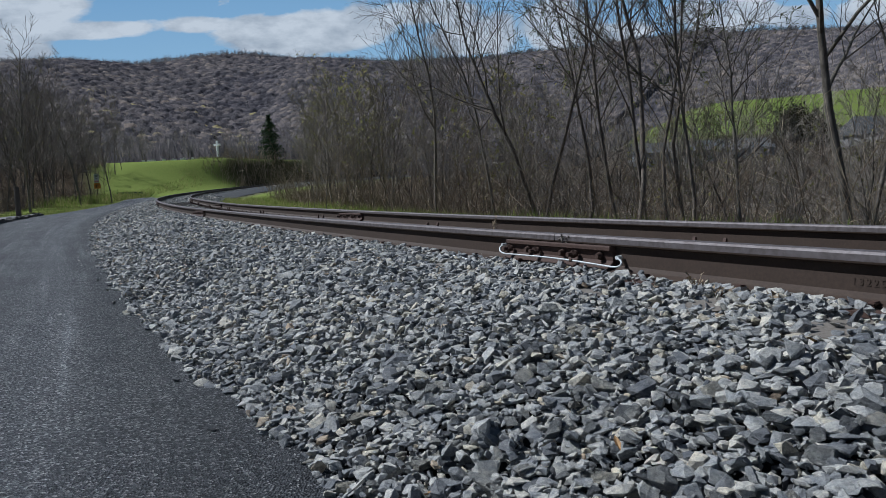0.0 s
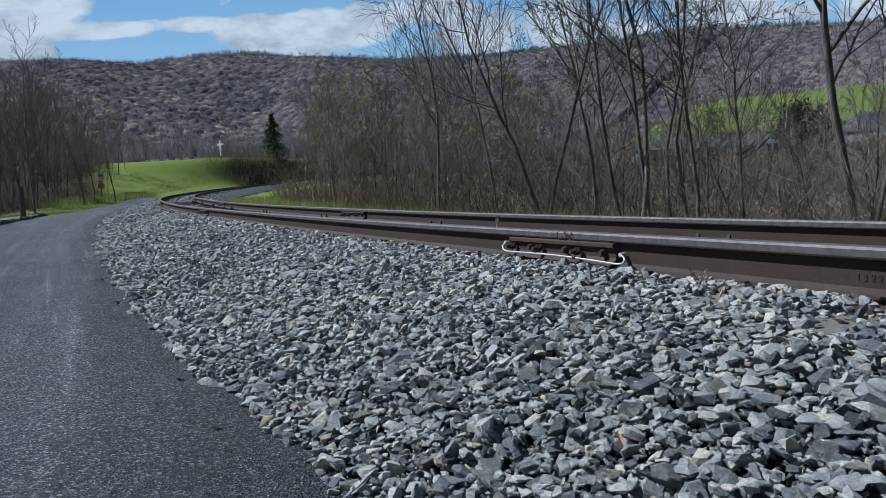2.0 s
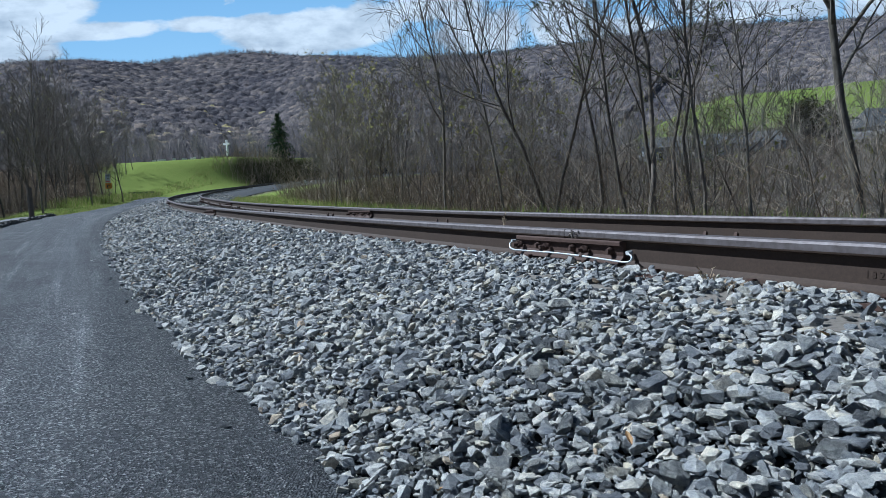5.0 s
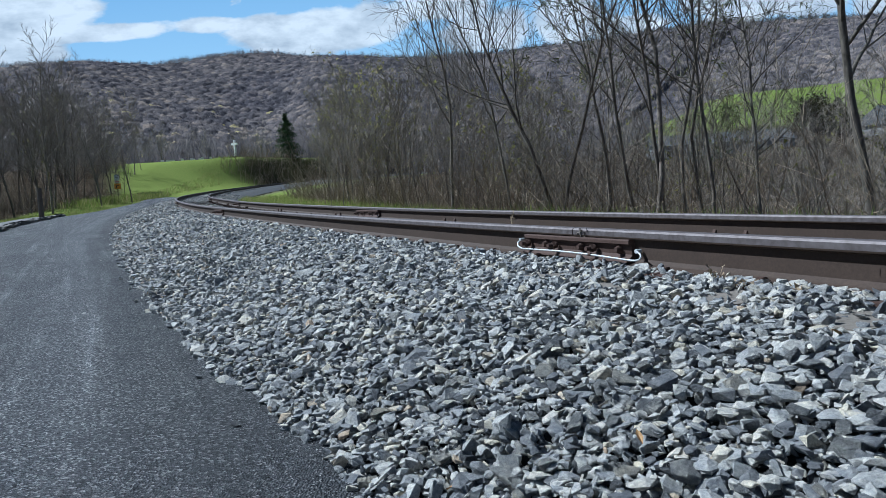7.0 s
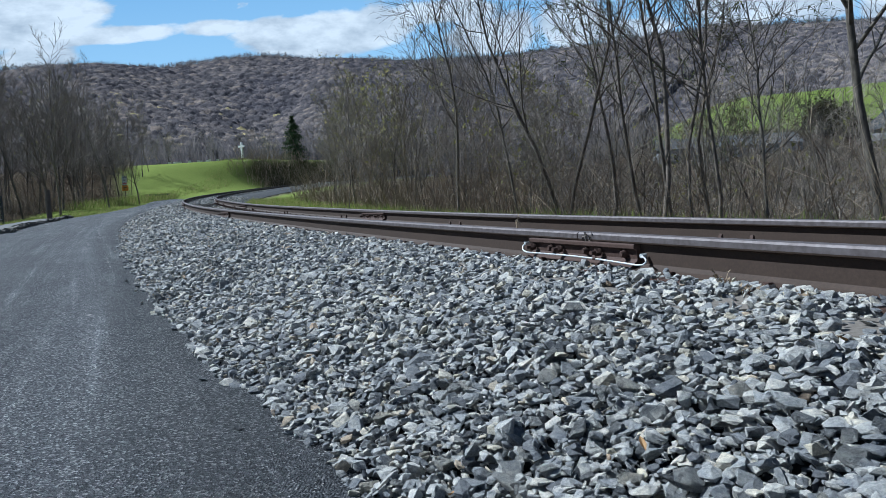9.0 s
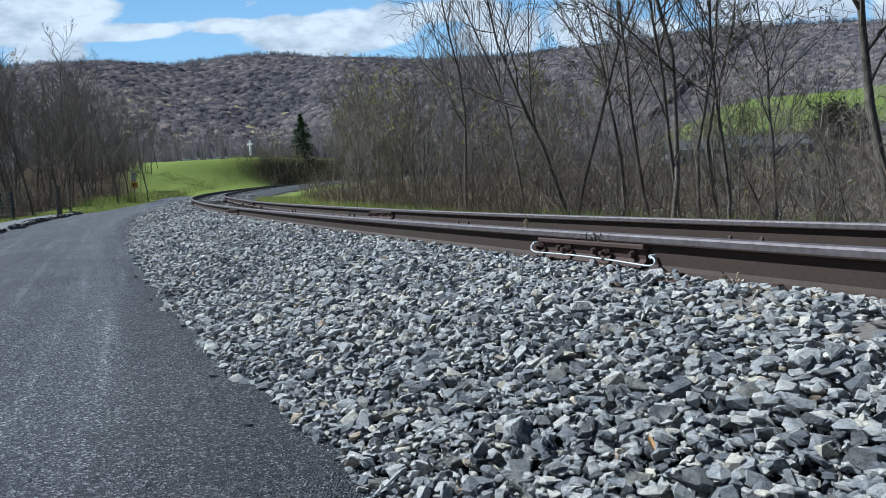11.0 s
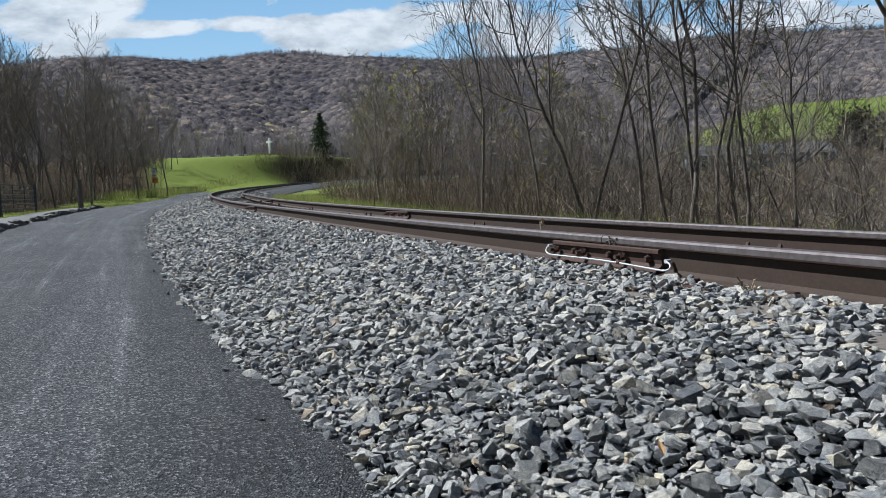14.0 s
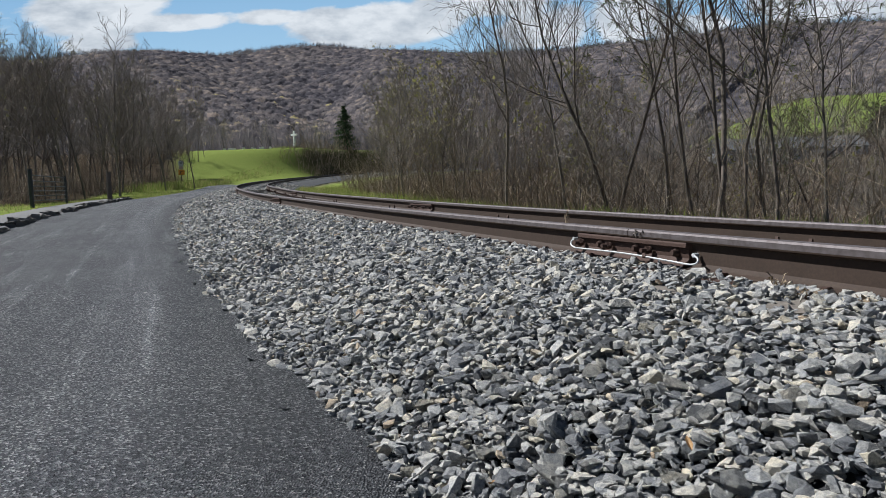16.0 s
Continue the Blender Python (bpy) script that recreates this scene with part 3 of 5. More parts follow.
def copies(sources, spots, rs, lo=0.75, hi=1.2, tall=None, fall=0.0):
    """Copies of the sources; tall: their height by how far off they stand, so that the thicket's top runs level; fall: how it sinks towards its end."""
    for x, y in spots:
        src = sources[rs.randint(len(sources))]
        k = rs.uniform(lo, hi)
        if tall:
            want = (0.83 - land_z(x, y)) + y * (rs.uniform(*tall) - fall * (x / y + 0.65))
            k = max(0.35, min(1.25, want / src["height"]))
        c = copy_thing(src, Matrix.Identity(4))
        c.matrix_basis = place(x, y, rs.uniform(0, 6.28), k)


def col(px, depth):
    """A place in the plan on a line of sight from the first viewpoint: across in parts of the depth."""
    return (px - 784) / 1200 * depth, depth


BARE, BUDDING = "leafless grey-brown tree in the lineside woods", "thin tree breaking into yellow-green leaf"


def woods():
    rs = np.random.RandomState(8)
    # the trees that stand out along the far side of the track: across, depth, height, radius, bark, spread, lean, leaves
    single = [(1514, 14, 13, 0.105, BARK_PALE, 0.8, 0.03, 0), (1533, 14.3, 11, 0.05, BARK_PALE, 0.6, 0.02, 0), (1131, 17, 12.5, 0.075, BARK, 0.65, 0.0, 0),
              (1152, 17.3, 11, 0.055, BARK, 0.65, -0.03, 0), (1186, 19, 11.5, 0.055, BARK, 0.65, -0.05, 60), (958, 20, 9.5, 0.07, BARK, 0.7, -0.28, 0),
              (966, 20.6, 11, 0.06, BARK, 0.55, 0.02, 40), (775, 25, 10.5, 0.06, BARK, 0.7, -0.03, 0), (1105, 18.6, 9.5, 0.06, BARK, 0.75, -0.20, 0),
              (1318, 17, 8, 0.05, BARK_PALE, 0.7, 0.03, 0), (1228, 17.5, 11, 0.055, BARK, 0.65, 0.0, 90), (880, 23, 10, 0.05, BARK_PALE, 0.55, -0.04, 0)]
    for k, (px, d, h, r, mt, sp, ln, bd) in enumerate(single):
        x, y = col(px, d)
        m = place(x, y)
        tree_thing(100 + k, m, mt, BUDDING if bd else BARE, bd, height=h, radius=r, spread=sp, lean=ln, kids=(20, 9, 5), bare=0.28, wig=0.15, twig_r=0.006)
    kinds = []
    specs = [(1, 9.5, 0.05, BARK, 0.65, 0), (2, 8, 0.04, BARK, 0.7, 160), (3, 9, 0.045, BARK_PALE, 0.6, 0), (4, 6, 0.035, BARK, 0.8, 420), (5, 9, 0.05, BARK, 0.65, 0),
             (6, 5.5, 0.03, BARK_PALE, 0.6, 0), (7, 8, 0.055, BARK, 0.8, 160), (9, 6.5, 0.04, BARK, 0.7, 0)]
    for (seed, h, r, mt, sp, bd), (px, d) in zip(specs, ((1040, 26), (700, 30), (1220, 27), (640, 36), (820, 33), (1400, 24), (910, 36), (1470, 28))):
        x, y = col(px, d)
        kinds.append(tree_thing(seed, place(x, y, seed), mt, BUDDING if bd else BARE, bd, height=h, radius=r, spread=sp, lean=rs.uniform(-0.07, 0.07), bare=0.24, wig=0.15, twig_r=0.006, kids=(15, 8, 5)))
    spots = []
    while len(spots) < 46:
        px, d = rs.uniform(545, 1800), rs.uniform(17, 52)
        x, y = col(px, d)
        s, off = nearest([x], [y])
        if off[0] > (6.5 if s[0] > 25 else 10):
            spots.append((x, y))
    copies(kinds, spots, rs, tall=(0.10, 0.21))
    # thin saplings fill the wood between the trunks
    thin = []
    for (seed, h, r, mt, sp, bd), (px, d) in zip(((41, 6, 0.022, BARK_PALE, 0.6, 0), (42, 5.5, 0.020, BARK, 0.75, 150), (43, 7, 0.026, BARK, 0.65, 0), (44, 5, 0.018, BARK_PALE, 0.8, 0)),
                                                 ((1010, 24), (840, 28), (1285, 21), (1420, 20))):
        x, y = col(px, d)
        thin.append(tree_thing(seed, place(x, y, seed), mt, BUDDING if bd else "slender leafless sapling among the lineside trees", bd, height=h, radius=r, spread=sp,
                               lean=rs.uniform(-0.08, 0.08), kids=(16, 8, 4), bare=0.1, wig=0.13, twig_r=0.0055))
    spots = []
    while len(spots) < 80:
        px, d = rs.uniform(560, 1780), rs.uniform(18, 58)
        x, y = col(px, d)
        s, off = nearest([x], [y])
        if off[0] > (6.8 if s[0] > 25 else 9):
            spots.append((x, y))
    copies(thin, [p for p in spots if p[0] < 0.2 * p[1]], rs, tall=(0.05, 0.19))
    copies(thin, [p for p in spots if p[0] >= 0.2 * p[1]], rs, tall=(0.03, 0.11))      # lower before the green field
    light = []
    for (seed, h, r, mt, sp, bd), (px, d) in zip(((21, 9, 0.07, BARK, 0.6, 0), (22, 8, 0.06, BARK, 0.7, 0), (23, 9.5, 0.065, BARK_PALE, 0.55, 0), (24, 8.5, 0.06, BARK, 0.65, 80)), ((60, 38), (-40, 45), (150, 52), (205, 60))):
        x, y = col(px, d)
        light.append(tree_thing(seed, place(x, y, seed), mt, BUDDING if bd else BARE, bd, height=h, radius=r, spread=sp, lean=rs.uniform(-0.1, 0.1), kids=(13, 7, 5), twig_r=0.010, wig=0.12))
    spots = []
    while len(spots) < 62:
        px, d = rs.uniform(-260, 232), rs.uniform(34, 76)
        x, y = col(px, d)
        s, off = nearest([x], [y])
        if off[0] < -9.2 and s[0] < 74:
            spots.append((x, y))
    copies(light, spots, rs, tall=(0.15, 0.235), fall=0.45)
    spots = []
    while len(spots) < 26:
        px, d = rs.uniform(40, 228), rs.uniform(72, 102)
        x, y = col(px, d)
        if nearest([x], [y])[1][0] < -11:
            spots.append((x, y))
    copies(light, spots, rs, tall=(0.11, 0.19), fall=0.2)
    # treeline behind the knoll and round the bend
    spots = []
    while len(spots) < 50:
        px, d = rs.uniform(60, 760), rs.uniform(95, 185)
        x, y = col(px, d)
        s, off = nearest([x], [y])
        if (off[0] < -9 and d > 138) or off[0] > 7:
            spots.append((x, y))
    copies(light, spots, rs, 0.7, 1.05)
    # half-leafed saplings where the track bends
    for k, (px, d, h) in enumerate(((604, 44, 7.5), (640, 38, 7), (575, 50, 7.5), (622, 41, 7), (555, 58, 8), (590, 47, 6.5), (665, 35, 6), (690, 36, 6.5))):
        x, y = col(px, d)
        tree_thing(300 + k, place(x, y), BARK, "sapling covered in fresh yellow-green leaves", 420 if k < 5 else 200, height=h, radius=0.06, spread=0.5, kids=(14, 7, 5), wig=0.1)


woods()


def brush():
    """Knee to head-high stems under the woods, and grass at their edge."""
    rs = np.random.RandomState(17)
    V, Fc = [], []
    n = 0
    while n < 11500:
        left = rs.uniform() < 0.52
        s = rs.uniform(18, 104) if left else rs.uniform(-12, 62)
        o = -(9.3 + (12 if s > 72 else 0) + rs.exponential(11)) if left else (7.0 if s > 20 else 8.5) + rs.exponential(8)
        if rs.uniform() < 0.05:      # scrub on the cut bank
            s, o = rs.uniform(108, 140), rs.uniform(-9.5, -3.2)
        p = trk(s, o)
        h = rs.uniform(0.7, 3.0) if left else 0.7 + rs.exponential(1.2)
        n += 1
        V0 = np.array([p[0], p[1], 0.0])
        d = np.array([rs.normal(0, 0.3), rs.normal(0, 0.3), 1.0])
        pts = [V0]
        for k in range(3):
            d = d + rs.normal(0, 0.22, 3) * (1, 1, 0.3)
            pts.append(pts[-1] + d / np.linalg.norm(d) * h / 3)
        r0 = rs.uniform(0.005, 0.012) * (1.0 if s < 90 else 3.0)
        tv = []
        tube(tv, [], pts, [r0, r0 * 0.8, r0 * 0.55, r0 * 0.3], 3)
        base = len(V)
        item = (tv, [(a * 3 + j, a * 3 + (j + 1) % 3, a * 3 + 3 + (j + 1) % 3, a * 3 + 3 + j) for a in range(3) for j in range(3)])
        for q in range(3):
            b0 = pts[1 + q % 2] + (pts[2 + q % 2] - pts[1 + q % 2]) * rs.uniform(0, 1)
            e = b0 + np.array([rs.normal(0, 0.35), rs.normal(0, 0.35), rs.uniform(0.1, 0.5)]) * h * 0.4
            k = len(item[0])
            tube(item[0], item[1], [b0, e], [r0 * 0.5, r0 * 0.25], 3)
        V += item[0]
        Fc += [tuple(base + j for j in f) for f in item[1]]
    V = np.array(V)
    # stems stand on the ground under them
    per = len(V) // n
    foot = V.reshape(n, per, 3)[:, :3, :2].mean(1)
    V[:, 2] += np.repeat(land(foot[:, 0], foot[:, 1])[0] - 0.05, per)
    tagged(mesh_ob("brush", V, Fc, DRYM), "tangled dry brown stems and briars under the trees", "brush", kind="stuff")
    # grass blades
    V, Fc = [], []
    zones = ((10, 60, 3.4, 8.5, 8500, 0.10, 0.5), (-8, 14, 3.6, 9.5, 1800, 0.2, 0.6), (6, 80, -9.2, -6.7, 4200, 0.05, 0.18), (34, 60, -6.9, -4.65, 1600, 0.05, 0.16), (55, 80, -11, -7, 1800, 0.2, 0.9),
             (70, 106, -10.5, -7.5, 1200, 0.15, 0.5), (104, 140, -11.5, -9.0, 900, 0.2, 0.5))
    for s0, s1, o0, o1, cnt, lo, hi in zones:
        s, o = rs.uniform(s0, s1, cnt), rs.uniform(o0, o1, cnt)
        p = trk(s, 0 * s) + 0.0
        hh = np.interp(s, SS, _h)
        p[:, 0] += o * np.cos(hh)
        p[:, 1] -= o * np.sin(hh)
        p[:, 2] = land(p[:, 0], p[:, 1])[0] - 0.02
        for q in p:
            for _ in range(3):
                h, a = rs.uniform(lo, hi), rs.uniform(0, 6.283)
                b = q + (rs.normal(0, 0.09), rs.normal(0, 0.09), 0)
                w = np.array([math.cos(a), math.sin(a), 0]) * (0.006 + 0.02 * h)
                t = b + (rs.normal(0, 0.3 * h), rs.normal(0, 0.3 * h), h)
                k = len(V)
                V += [b - w, b + w, t]
                Fc.append((k, k + 1, k + 2))
    tagged(mesh_ob("grass", V, Fc, GRASSM), "fresh green and dry straw grass on the verges", "grass", kind="stuff")


brush()


def crown_sheet(rs):
    """The closed canopy of the leafless woods up the ridge: crown beside crown, far off. Returns the crowns' tops."""
    cell = 5.4
    az, r = np.linspace(-0.88, 0.74, 760), np.linspace(236, 812, 360)
    A, Rr = np.meshgrid(az, r)
    A, Rr = A.ravel(), Rr.ravel()
    x, y = Rr * np.sin(A), Rr * np.cos(A)
    N = 420
    jx, jy, jr, jh, jt = (rs.uniform(0, 1, (N, N)) for _ in range(5))
    cx, cy = np.floor(x / cell).astype(int), np.floor(y / cell).astype(int)
    best, tone = np.zeros(len(x)), np.zeros(len(x))
    for dx in (-1, 0, 1):
        for dy in (-1, 0, 1):
            gx, gy = cx + dx, cy + dy
            i, j = gx % N, gy % N
            px, py = (gx + jx[i, j]) * cell, (gy + jy[i, j]) * cell
            rad = 2.5 + 2.0 * jr[i, j]
            d2 = ((x - px) ** 2 + (y - py) ** 2) / rad ** 2
            h = (0.7 + 1.7 * jh[i, j]) * np.sqrt(np.clip(1 - d2, 0, 1))
            up = h > best
            best, tone = np.where(up, h, best), np.where(up, jt[i, j], tone)
    z, gr, fi, di = land(x, y)
    wood = (fi < 0.2) & (gr < 0.3)
    V = np.stack([x, y, z + np.where(wood, 3.0 + best + rs.normal(0, 0.30, len(x)), -3.0)], 1)
    n = len(az)
    i = np.arange(len(A)).reshape(len(r), n)
    Fc = np.stack([i[:-1, :-1], i[:-1, 1:], i[1:, 1:], i[1:, :-1]], -1).reshape(-1, 4)
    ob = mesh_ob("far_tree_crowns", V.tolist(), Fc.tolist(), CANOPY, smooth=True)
    at = ob.data.attributes.new("tone", "FLOAT", "POINT")
    at.data.foreach_set("value", np.where((tone > 0.95) & ((np.abs(A + 0.36) > 0.12) | (Rr > 560)), tone - 0.2, tone).astype(np.float32))
    tagged(ob, "rounded grey-brown leafless crowns up the ridge, a few in bud", "woods", kind="stuff")
    return V[wood & (best > 1.0)]


def sprays(x, y, z, w, h, cnt, thick, rs):
    """Branch sprays that burst out of crowns at their centres: slim triangles."""
    m = len(x)
    C = np.stack([x, y, z], 1)[:, None, :]
    a, up = rs.uniform(0, 6.283, (m, cnt)), rs.uniform(-0.35, 1.0, (m, cnt))
    fl = np.sqrt(1 - np.clip(up, 0, 1) ** 2)
    d = np.stack([np.cos(a) * fl * w[:, None], np.sin(a) * fl * w[:, None], up * h[:, None]], -1)
    inner, outer = C + d * rs.uniform(0.1, 0.6, (m, cnt, 1)), C + d * rs.uniform(0.85, 1.3, (m, cnt, 1))
    wd = thick[:, None] * rs.uniform(0.5, 1.4, (m, cnt))
    b = rs.uniform(0, 6.283, (m, cnt))
    side = np.stack([np.cos(b) * wd, np.sin(b) * wd, rs.normal(0, 0.4, (m, cnt)) * wd], -1)
    flip = (rs.uniform(0, 1, (m, cnt)) < 0.5)[..., None]
    return np.stack([np.where(flip, inner, inner - side), np.where(flip, outer + side, inner + side), np.where(flip, outer - side, outer)], 2).reshape(-1, 3)


def far_woods():
    """Leafless woods over the valley and up the ridge."""
    rs = np.random.RandomState(31)
    tops = crown_sheet(rs)
    tops = tops[rs.randint(0, len(tops), 30000)]
    r = np.hypot(tops[:, 0], tops[:, 1])
    V = [sprays(tops[:, 0], tops[:, 1], tops[:, 2] - 1.7, 2.0 + 0 * r, 2.8 + 0 * r, 9, 0.12 * r / 500, rs)]
    # the ragged skyline lets the sky through
    n = 3400
    az, r = rs.uniform(-0.86, 0.72, n), rs.uniform(790, 856, n)
    x, y = r * np.sin(az), r * np.cos(az)
    z = land(x, y)[0]
    w, tall = rs.uniform(1.8, 3.8, n), rs.uniform(6.0, 10.5, n)
    h = tall * 0.5
    V.append(sprays(x, y, z + tall - h, w, h, 34, 0.13 + 0 * r, rs))
    d = rs.uniform(0.12, 0.3, n)[:, None]
    P = np.stack([x, y, z - 0.5], 1)
    V.append(np.stack([P - d * (1, 0, 0), P + d * (1, 0, 0), np.stack([x, y, z + tall * 0.8], 1)], 1).reshape(-1, 3))
    # nearer woods in the valley and behind the knoll: upright branchwork
    n = 4200
    az, r = rs.uniform(-0.8, 0.8, n), rs.uniform(150, 300, n)
    x, y = r * np.sin(az), r * np.cos(az)
    z, gr, fi, di = land(x, y)
    keep = (fi < 0.2) & (gr < 0.3)
    x, y, z, r = x[keep], y[keep], z[keep], r[keep]
    m, cnt = len(x), 16
    P = np.stack([x, y, z], 1)[:, None, :]
    h, w = rs.uniform(5, 10, (m, 1)), rs.uniform(1.4, 3.2, (m, 1))
    a, q = rs.uniform(0, 6.283, (m, cnt)), rs.uniform(0, 0.55, (m, cnt))
    q[:, 0] = 0
    b = P + np.stack([0 * a, 0 * a, h * q], -1)
    reach = w * np.sqrt(rs.uniform(0, 1, (m, cnt)))
    reach[:, 0] *= 0.2
    e = P + np.stack([reach * np.cos(a), reach * np.sin(a), h * (q + (1 - q) * rs.uniform(0.35, 1, (m, cnt)))], -1)
    wd = rs.uniform(0.03, 0.08, (m, cnt))
    wd[:, 0] = 0.13
    d = np.stack([wd * 0.8, wd * 0.6, 0 * a], -1)
    V.append(np.stack([b - d, b + d, e], 2).reshape(-1, 3))
    V = np.concatenate(V)
    tagged(mesh_ob("far_woods", V.tolist(), np.arange(len(V)).reshape(-1, 3).tolist(), FARWOOD), "grey-brown leafless woods across the valley and ridge", "woods", kind="stuff")


far_woods()


# ---- track fittings ----
def bolt(parent, y, z, nut):
    """A track bolt on the near face: a square nut with its washer, or an oval head."""
    turn = Matrix.Rotation(math.pi / 2, 4, "Y")
    if nut:
        bm = join_bm(cyl_bm(0.019, 0.012, (-0.052, y, z), 12, rot=turn), cyl_bm(0.021, 0.024, (-0.065, y, z), 4, rot=turn), cyl_bm(0.012, 0.03, (-0.09, y, z), 10, rot=turn))
        part("nut", bm, RUST, parent)
    else:
        bm = cyl_bm(0.019, 0.030, (-0.050, y, z), 12, 0.011, rot=Matrix.Rotation(-math.pi / 2, 4, "Y"))
        bmesh.ops.scale(bm, vec=(1, 1, 1.25), space=Matrix.Translation((0, -y, -z)), verts=bm.verts)
        part("bolt_head", bm, RUST, parent, smooth=False)


def bar_shape(x_sign, length):
    """Angle bar that fits between head and foot of the rail."""
    prof = [(0.010, 0.026), (0.012, 0.125), (0.020, 0.1335), (0.050, 0.1345), (0.053, 0.128), (0.053, 0.112), (0.034, 0.104), (0.030, 0.060), (0.036, 0.050), (0.066, 0.030), (0.068, 0.0235), (0.045, 0.020)]
    bm = bmesh.new()
    rings = []
    for y in np.linspace(-length / 2, length / 2, 3):
        rings.append([bm.verts.new((x_sign * x, y, z)) for x, z in prof])
    n = len(prof)
    for a, b in zip(rings, rings[1:]):
        for j in range(n):
            bm.faces.new((a[j], a[(j + 1) % n], b[(j + 1) % n], b[j]))
    bm.faces.new(rings[0])
    bm.faces.new(rings[-1][::-1])
    bmesh.ops.recalc_face_normals(bm, faces=bm.faces)
    return bm


def joint_bar(s, off):
    e = empty("joint_bar", track_pose(s, off, RAIL_TOP - off * CANT - RAIL_H))
    part("near_plate", bar_shape(-1, 0.914), RUST, e)
    part("far_plate", bar_shape(1, 0.914), RUST, e)
    for k, y in enumerate((-0.376, -0.192, -0.075, 0.145, 0.245, 0.415)):
        bolt(e, y, 0.082, k in (1, 3, 5))
    return tagged(e, "rusty bolted joint bar between two rail lengths", "joint bar", "joint bars")


for off, j in JOINTS.items():
    for k in range(0, 6):
        joint_bar(j + k * LEN, off)


def wire_mat():
    m, n, l, b = mat("galvanised_wire", 0.45, 0.2)
    l.new(ramp(n, l, noise_tex(n, l, texco(n), 60, 5), (0.3, (0.38, 0.39, 0.39)), (0.7, (0.62, 0.63, 0.62))), b.inputs["Base Color"])
    return m


def bond_wire(s, off):
    """The stout pale bond wire looped past the joint, with its brown clips."""
    e = empty("bond_wire", track_pose(s, off, RAIL_TOP - RAIL_H))
    w = WIRE
    pts = [(-0.055, 0.49, 0.098), (-0.075, 0.495, 0.088), (-0.09, 0.478, 0.064), (-0.092, 0.43, 0.051), (-0.094, 0.30, 0.053), (-0.094, 0.07, 0.056), (-0.094, -0.10, 0.055),
           (-0.094, -0.21, 0.053), (-0.094, -0.40, 0.046), (-0.094, -0.53, 0.041), (-0.092, -0.565, 0.046), (-0.086, -0.577, 0.060), (-0.075, -0.560, 0.074), (-0.055, -0.515, 0.079), (-0.03, -0.505, 0.08)]
    v, f = [], []
    P = np.array(pts)
    t = np.linspace(0, len(P) - 1, 70)
    C = np.stack([np.interp(t, np.arange(len(P)), P[:, k]) for k in range(3)], 1)
    for _ in range(2):
        C[1:-1] = (C[:-2] + 2 * C[1:-1] + C[2:]) / 4
    tube(v, f, list(C), [0.0046] * len(C), 8)
    mesh_ob("wire", v, f, w, e, smooth=True)
    part("end_plug", cyl_bm(0.0095, 0.03, (-0.05, 0.49, 0.100), 10, rot=Matrix.Rotation(math.pi / 2, 4, "Y")), w, e)
    part("end_plug", cyl_bm(0.0105, 0.03, (-0.035, -0.503, 0.08), 10, rot=Matrix.Rotation(math.pi / 2, 4, "Y")), w, e)
    part("crimp_sleeve", cyl_bm(0.0085, 0.02, (-0.094, -0.21, 0.053), 10, rot=Matrix.Rotation(math.pi / 2, 4, "X")), RUST, e, "dark crimp sleeve on the wire")
    return tagged(e, "pale galvanised bond wire looped across the rail joint", "wire")


WIRE = wire_mat()
bond_wire(-0.21, 0.0)


def stamp():
    """Raised rolling mark on the web of the near rail."""
    cu = bpy.data.curves.new("raised_lettering", "FONT")
    cu.body, cu.size, cu.extrude, cu.space_character = "13225  H", 0.036, 0.0006, 1.35
    tmp = new("tmp", cu)
    me = bpy.data.meshes.new_from_object(tmp.evaluated_get(bpy.context.evaluated_depsgraph_get()))
    bpy.data.objects.remove(tmp)
    me.materials.clear()
    me.materials.append(RAILM)
    ob = new("raised_lettering", me)
    ob.parent = STAMPED
    turn = Matrix(((0, 0, -1, 0), (-1, 0, 0, 0), (0, 1, 0, 0), (0, 0, 0, 1)))
    ob.matrix_basis = STAMPED.matrix_basis.inverted() @ track_pose(-1.83, -0.0105, RAIL_TOP - RAIL_H + 0.062) @ turn
    ob["label"] = "raised rolled numbers on the rail web"


stamp()


def cable_stub():
    v, f = [], []
    tube(v, f, [trk(0.95, -0.16, 0.40), trk(0.75, -0.17, 0.41), trk(0.52, -0.18, 0.40), trk(0.42, -0.19, 0.375)], [0.008] * 4, 7)
    tagged(mesh_ob("cable_stub", v, f, WIRE, smooth=True), "short pale cable end lying against the rail foot", "cable")


cable_stub()


